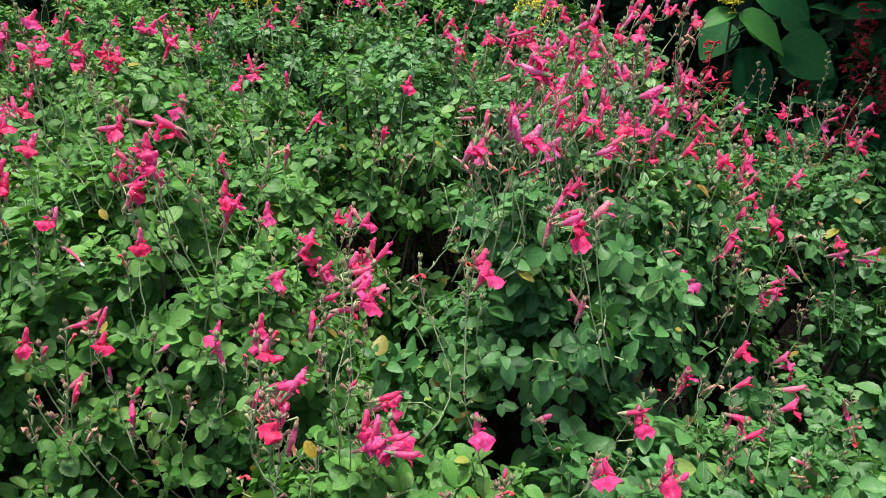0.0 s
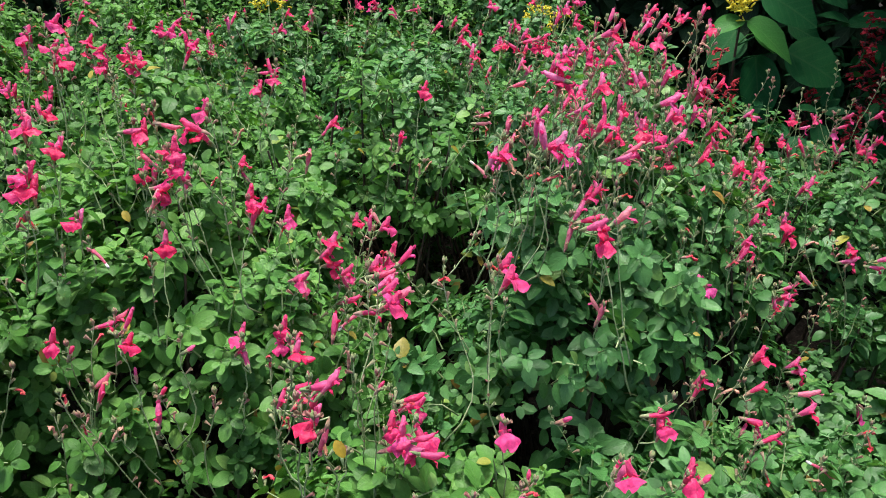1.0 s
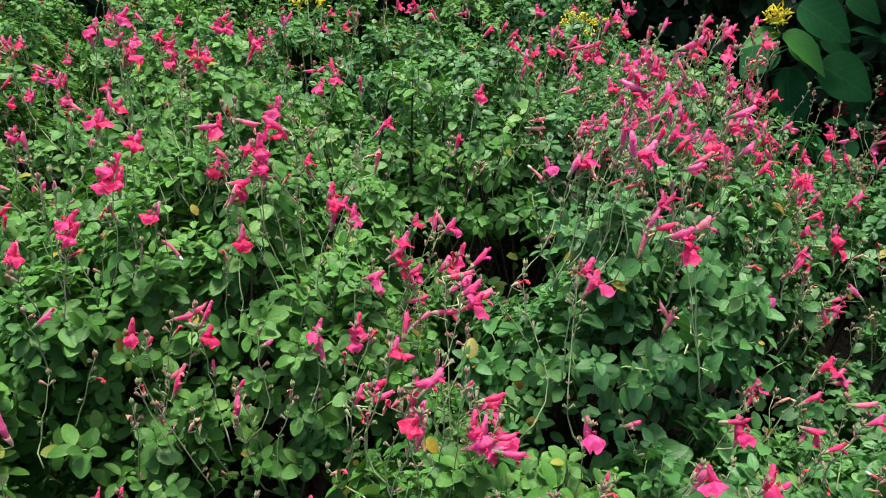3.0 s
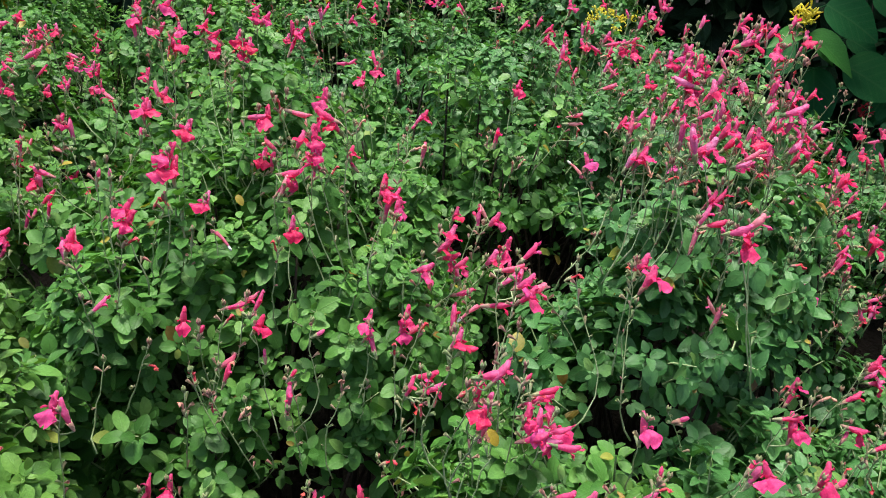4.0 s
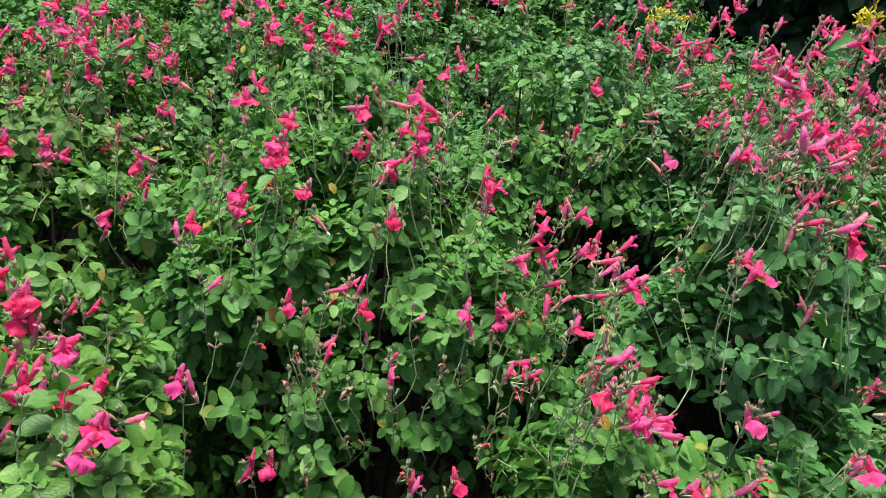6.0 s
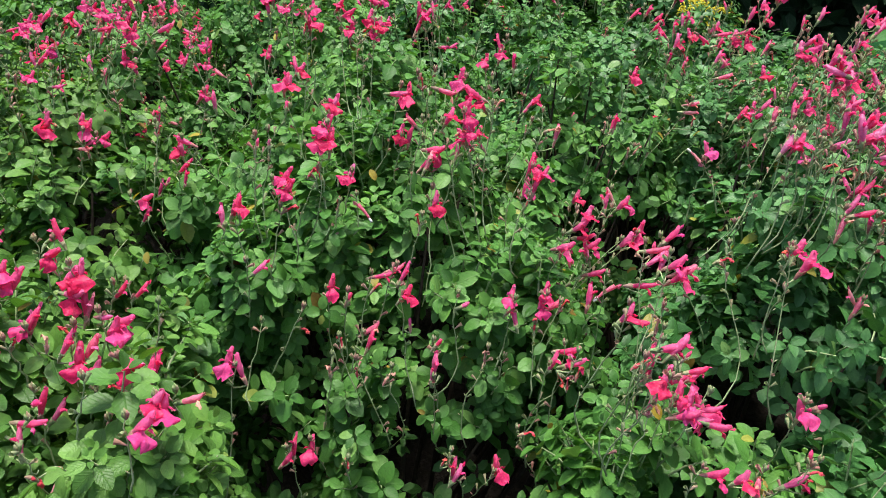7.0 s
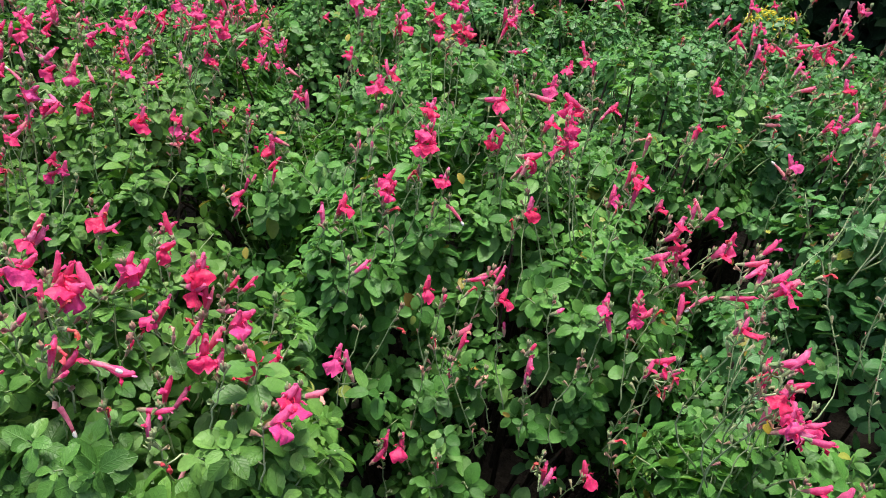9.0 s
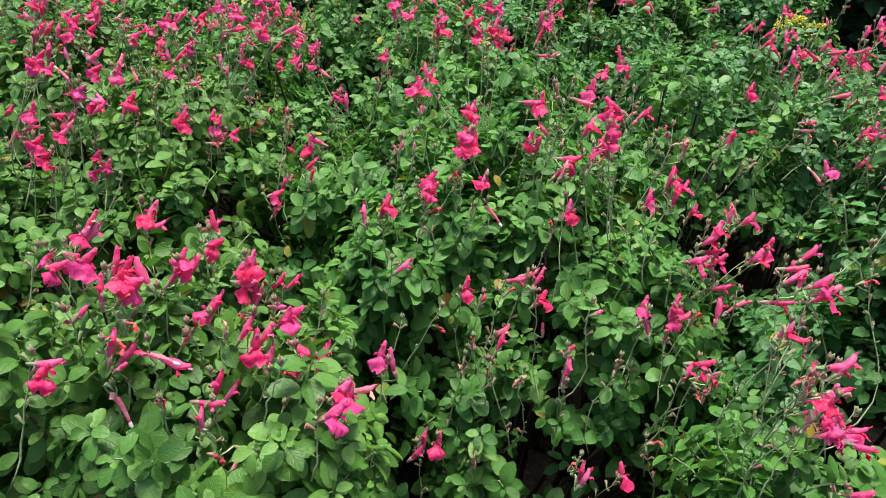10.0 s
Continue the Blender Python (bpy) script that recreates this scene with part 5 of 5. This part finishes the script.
for s_ in SHRUBS:
    build_shrub(s_, s_["base"][1] < 1.12)
plant_spikes()
bare_spikes(28)
bare_stalk(0.733, 1.620, 0.903)
bare_stalk(0.747, 1.600, 0.879)
bare_stalk(0.805, 1.660, 0.846)
bare_stalk(0.805, 1.500, 0.875)
bare_stalk(0.885, 1.600, 0.935)
bare_stalk(0.889, 1.500, 0.869)
bare_stalk(0.939, 1.500, 0.931)
bare_stalk(0.873, 1.700, 0.834)
yellowed_leaf(-0.170, 1.092, 0.927, 26, 0.026)
yellowed_leaf(-0.009, 1.149, 0.911, 10, 0.031)
yellowed_leaf(-0.751, 0.664, 0.863, 284, 0.025)
yellowed_leaf(-0.675, 0.592, 0.850, 330, 0.024)
yellowed_leaf(0.219, 0.504, 0.753, 70, 0.025)
yellowed_leaf(-0.488, 0.871, 0.916, 316, 0.028)
yellowed_leaf(-0.119, 0.448, 0.889, 310, 0.028)
yellowed_leaf(0.068, 1.153, 0.921, 175, 0.026)
yellowed_leaf(-0.908, 1.196, 1.031, 279, 0.028)
yellowed_leaf(0.267, 0.542, 0.722, 340, 0.030)
yellowed_leaf(-0.858, 0.860, 0.843, 200, 0.026)


# ---- the broad-leaved plant with yellow flowers, behind the bed ----
def broad_plant(x, y, leaves, flower, label):
    """leaves: base, tip, width, how far the blade turns to the path, fresh or not."""
    ob = tagged(new("broad_leaved_plant"), label, "plant")
    ob.location = (x, y, 0)
    foot = np.array((x, y, 0.0))
    top = np.array(flower if flower else max((q[0] for q in leaves), key=lambda q: q[2])) - foot
    main = np.array([(0, 0, -0.02), top * np.array((0.3, 0.3, 0.5)), top])
    child("stem", mesh_from("stem", *tube(main, [0.007, 0.006, 0.003], 6), [TWIG]), ob)
    broad, slim = leaf_blade(14, 0.0, 0.16, 0.14, 0.006, 0.40, 0.42), leaf_blade(16, 0.012, 0.20, 0.16, 0.005, 0.36, 0.62)
    for base, tip, width, tilt, fresh in leaves:
        base, tip = np.array(base) - foot, np.array(tip) - foot
        d = tip - base
        length = np.linalg.norm(d)
        d = d / length
        n = np.array((0.0, -tilt, 1.0))
        b = unit(np.cross(n, d))
        n = np.cross(d, b)
        d = unit(d + n * 0.12)
        n = np.cross(d, b)
        v, f, uv = slim if fresh else broad
        pts = v * np.array((length, width, length))
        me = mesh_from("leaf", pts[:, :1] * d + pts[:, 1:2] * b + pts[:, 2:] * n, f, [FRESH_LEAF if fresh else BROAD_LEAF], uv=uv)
        child("leaf", me, ob, base)
        h = max(0.05, min(top[2], base[2] - 0.03))
        start = np.array([np.interp(h, main[:, 2], main[:, k]) for k in range(3)])
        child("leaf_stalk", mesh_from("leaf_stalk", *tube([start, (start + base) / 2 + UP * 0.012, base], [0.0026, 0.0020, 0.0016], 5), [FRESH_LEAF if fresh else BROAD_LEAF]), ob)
    if flower:
        yellow_head(ob, np.array(flower) - foot, 0.054, 74)
    return ob


def yellow_head(ob, at, reach, count):
    for i in range(count):
        d = unit(rng.normal(size=3) * np.array((1, 1, 0.6)) + np.array((0, 0, 0.7)))
        o = at + rng.normal(0, reach * 0.32, 3) * np.array((1, 1, 0.7))
        e = o + d * reach * rng.uniform(0.35, 0.6)
        child("yellow_floret", mesh_from("yellow_floret", *tube([o, (o + e) / 2 + UP * 0.002, e], [0.0012, reach * 0.06, 0.0016], 6), [YELLOW]), ob)


broad_plant(0.93, 2.26, [((0.852, 2.130, 0.929), (0.736, 2.080, 0.890), 0.064, 0.5, True), ((0.873, 2.130, 0.927), (0.997, 2.050, 0.824), 0.088, 0.7, True),
                         ((0.933, 2.200, 0.877), (0.986, 2.160, 0.825), 0.052, 0.8, True), ((0.881, 2.220, 0.879), (0.793, 2.160, 0.781), 0.123, 0.9, False),
                         ((0.946, 2.200, 0.807), (0.977, 2.120, 0.587), 0.131, 1.1, False), ((1.051, 2.220, 0.814), (1.219, 2.160, 0.729), 0.183, 0.9, False),
                         ((0.946, 2.240, 0.990), (1.106, 2.180, 0.901), 0.155, 1.0, False), ((1.084, 2.320, 0.876), (1.181, 2.280, 0.829), 0.087, 1.0, False)],
            (0.848, 2.13, 0.968), "broad-leaved plant topped with a yellow flower head")
broad_plant(1.32, 2.42, [((1.265, 2.300, 0.886), (1.140, 2.260, 0.919), 0.050, 0.5, False), ((1.427, 2.340, 0.886), (1.245, 2.300, 0.879), 0.075, 0.8, False),
                         ((1.149, 2.360, 0.998), (1.247, 2.300, 0.933), 0.099, 0.8, False), ((1.36, 2.34, 0.80), (1.44, 2.28, 0.72), 0.10, 1.0, False),
                         ((1.30, 2.36, 0.70), (1.22, 2.30, 0.58), 0.11, 1.0, False)], None, "dark green broad-leaved plant in the shade")
broad_plant(1.15, 2.16, [((1.138, 2.100, 0.660), (1.044, 2.070, 0.678), 0.040, 0.4, False), ((1.159, 2.100, 0.655), (1.221, 2.070, 0.670), 0.042, 0.5, False), ((1.15, 2.10, 0.62), (1.13, 2.02, 0.56), 0.06, 0.8, False)], None, "low broad-leaved plant in the shade")
broad_plant(0.87, 1.80, [((0.892, 1.750, 0.719), (0.802, 1.720, 0.737), 0.048, 0.7, False), ((0.90, 1.78, 0.68), (0.98, 1.74, 0.66), 0.06, 0.7, False), ((0.87, 1.77, 0.66), (0.86, 1.69, 0.60), 0.06, 0.9, False)], None, "young broad-leaved plant in front of the shade")


def yellow_plant(x, y, z, heads):
    ob = tagged(new("yellow_flowering_plant"), "plant with small yellow flower heads behind the sage", "plant", group="yellow flowers behind the bed")
    ob.location = (x, y, 0)
    for dx, dy, dz in heads:
        top = np.array((dx, dy, z + dz))
        child("stem", mesh_from("stem", *tube([(0, 0, -0.02), (dx * 0.4, dy * 0.4, z * 0.6), top], [0.004, 0.003, 0.002], 5), [STALK]), ob)
        yellow_head(ob, top, 0.03, 20)


yellow_plant(0.27, 2.14, 0.945, [(0.0, 0.0, 0.0), (0.035, 0.01, -0.02), (-0.03, -0.01, 0.005), (0.015, -0.03, -0.04), (0.06, 0.0, -0.01), (-0.05, 0.02, -0.02)])
yellow_plant(-0.55, 2.12, 0.97, [(0.0, 0.0, 0.0), (0.04, 0.0, -0.01), (-0.03, -0.01, -0.012)])


def red_sage(x, y, z, count, spread, label):
    """A dark red sage in the shade: thin spikes with loose whorls of slim flowers, many of them fallen."""
    ob = tagged(new("red_sage"), label, "plant", group="dark red sages in the shade")
    ob.location = (x, y, 0)
    for _ in range(count):
        top = np.array((*rng.normal(0, spread, 2), z + rng.uniform(-0.14, 0.03)))
        low = np.array((*(top[:2] * 0.4), -0.02))
        bend = (low + top) / 2 + rng.normal(0, 0.02, 3)
        h = Heap().add(*tube([low, bend, top], [0.003, 0.002, 0.0008], 5), 0)
        at = 0.0
        while at < 0.2:
            p = top - unit(top - bend) * at
            for _ in range(rng.integers(2, 7)):
                q = rng.uniform(0, 6.28)
                d = unit(np.array((math.cos(q), math.sin(q), rng.uniform(-0.5, 0.9))))
                size = rng.uniform(0.35, 1.15)
                h.add(*tube([p, p + d * 0.009 * size, p + d * 0.020 * size - UP * 0.002], [0.001, 0.0030, 0.0038], 5), 2 if size < 0.6 else 1)
                if size > 0.6:
                    e = p + d * 0.019 * size - UP * 0.002
                    side = unit(np.cross(d, UP + rng.normal(0, 0.3, 3))) * 0.009 * size
                    h.add(np.array([e - side * 0.3, e + side * 0.3, e + side + d * 0.006 - UP * 0.006, e + d * 0.010 - UP * 0.010, e - side + d * 0.006 - UP * 0.006]), [[0, 1, 2, 3, 4]], 1)
                    h.add(*tube([e, e + d * 0.006 + UP * 0.002, e + d * 0.010 + UP * 0.001], [0.0026, 0.0022, 0.0008], 5), 1)
            at += rng.uniform(0.012, 0.032)
        child("flower_spike", h.mesh("flower_spike", [TWIG, DARK_RED, DARK_CALYX]), ob)
    n = 260
    p = rng.normal(0, 0.11, (n, 3)) * np.array((1, 1, 0)) + np.stack([np.zeros(n), np.zeros(n), rng.uniform(0.1, z - 0.15, n)], 1)
    L = rng.uniform(0.03, 0.06, n)
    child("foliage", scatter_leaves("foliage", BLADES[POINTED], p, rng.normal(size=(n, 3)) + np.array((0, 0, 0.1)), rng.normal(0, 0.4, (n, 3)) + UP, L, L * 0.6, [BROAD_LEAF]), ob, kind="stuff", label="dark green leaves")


red_sage(1.33, 2.12, 0.83, 7, 0.09, "dark red flowering sage in deep shade")
red_sage(0.80, 2.02, 0.86, 3, 0.035, "small dark red sage among broad leaves")
red_sage(1.40, 2.26, 0.96, 6, 0.06, "dark red flowering sage before the hedge")
red_sage(1.52, 2.02, 0.86, 5, 0.07, "dark red flowering sage beside the hedge")


def shade_tree(x, y, crown, count, label):
    """An added small tree, out of view: its low crown blocks light over the right and back of the bed."""
    ob = tagged(new("unseen_shade_tree"), label, "tree")
    ob.location = (x, y, 0)
    x0, x1, y0, y1, z0, z1 = crown
    child("trunk", mesh_from("trunk", *tube([(0, 0, -0.03), (0.03, 0.02, 0.7), (-0.05, -0.05, 1.5), (-0.1, -0.1, z1 - 0.2)], [0.05, 0.042, 0.035, 0.012], 8), [TWIG]), ob)
    h = Heap()
    for _ in range(26):
        end = np.array((rng.uniform(x0, x1) - x, rng.uniform(y0, y1) - y, rng.uniform(z0, z1)))
        start = np.array((-0.03, -0.03, rng.uniform(1.0, 1.7)))
        h.add(*tube([start, (start + end) / 2 + UP * 0.12, end], [0.016, 0.009, 0.003], 5))
    child("limb", h.mesh("limb", [TWIG]), ob, kind="stuff")
    p = np.stack([rng.uniform(x0, x1, count), rng.uniform(y0, y1, count), rng.uniform(z0, z1, count)], 1)
    mid = np.array(((x0 + x1) / 2, (y0 + y1) / 2, (z0 + z1) / 2))
    half = np.array(((x1 - x0) / 2, (y1 - y0) / 2, (z1 - z0) / 2))
    p = p[(np.abs((p - mid) / half) ** 2.6).sum(1) < 1 + 0.5 * np.sin(p[:, 0] * 7) * np.sin(p[:, 1] * 6)]
    n = len(p)
    L = rng.uniform(0.07, 0.12, n)
    child("crown", scatter_leaves("crown", COARSE_BLADES, p - np.array((x, y, 0)), rng.normal(size=(n, 3)) + np.array((0, 0, -0.3)), rng.normal(0, 0.5, (n, 3)) + UP, L, L * 0.6, [SHADE_DARK_LEAF]), ob, kind="stuff", label="dense dark green leaves")


# added light blocker: the crown hangs above the view and darkens the right side
shade_tree(1.35, 3.0, (0.88, 2.7, 0.2, 3.6, 1.6, 2.5), 6600, "unseen small tree added so its dense dark green crown shades the bed")


# ---- hedges: near-black backdrop for the shade behind the bed, and added light blockers ----
def hedge(x0, x1, y0, y1, height, count, label):
    ob = tagged(new("hedge"), label, "hedge", kind="structure")
    ob.location = ((x0 + x1) / 2, (y0 + y1) / 2, 0)
    foot = np.array(ob.location)
    p = np.stack([rng.uniform(x0, x1, count), y0 + (y1 - y0) * rng.random(count) ** 1.5, rng.uniform(0.05, height, count)], 1)
    p[:, 1] += 0.15 * np.sin(p[:, 0] * 2.3) + 0.12 * np.sin(p[:, 2] * 4.1 + p[:, 0])
    way = rng.normal(size=(count, 3)) + np.array((0, -0.8, -0.3))
    face = rng.normal(0, 0.5, (count, 3)) + np.array((0, -0.6, 0.8))
    L = rng.uniform(0.08, 0.15, count)
    child("foliage", scatter_leaves("foliage", COARSE_BLADES, p - foot, way, face, L, L * 0.55, [SHADE_DARK_LEAF]), ob, kind="stuff", label="dark green leaves")
    h = Heap()
    for i in range(40):
        x = rng.uniform(x0, x1)
        y = rng.uniform(y0 + 0.3, y1)
        q = [np.array((x, y, -0.02)), np.array((x + rng.normal(0, 0.1), y, height * 0.5)), np.array((x + rng.normal(0, 0.2), y, height * 0.95))]
        h.add(*tube([k - foot for k in q], [0.02, 0.014, 0.006], 6))
    child("stems", h.mesh("stems", [TWIG]), ob)


hedge(-3.2, 3.0, 2.85, 3.7, 2.4, 24000, "tall hedge closing the flower bed, shade put into its dark leaf colour")
# added to take light off the right-hand shrubs; only its far end can show
hedge(1.55, 2.9, 0.4, 2.85, 2.4, 10000, "tall hedge added mostly out of view to shade the right of the bed")
# never in view: added so less light reaches the shrubs' fronts
hedge(-4.2, 4.2, -3.4, -2.7, 2.4, 7000, "unseen tall hedge added behind the camera to block low light")
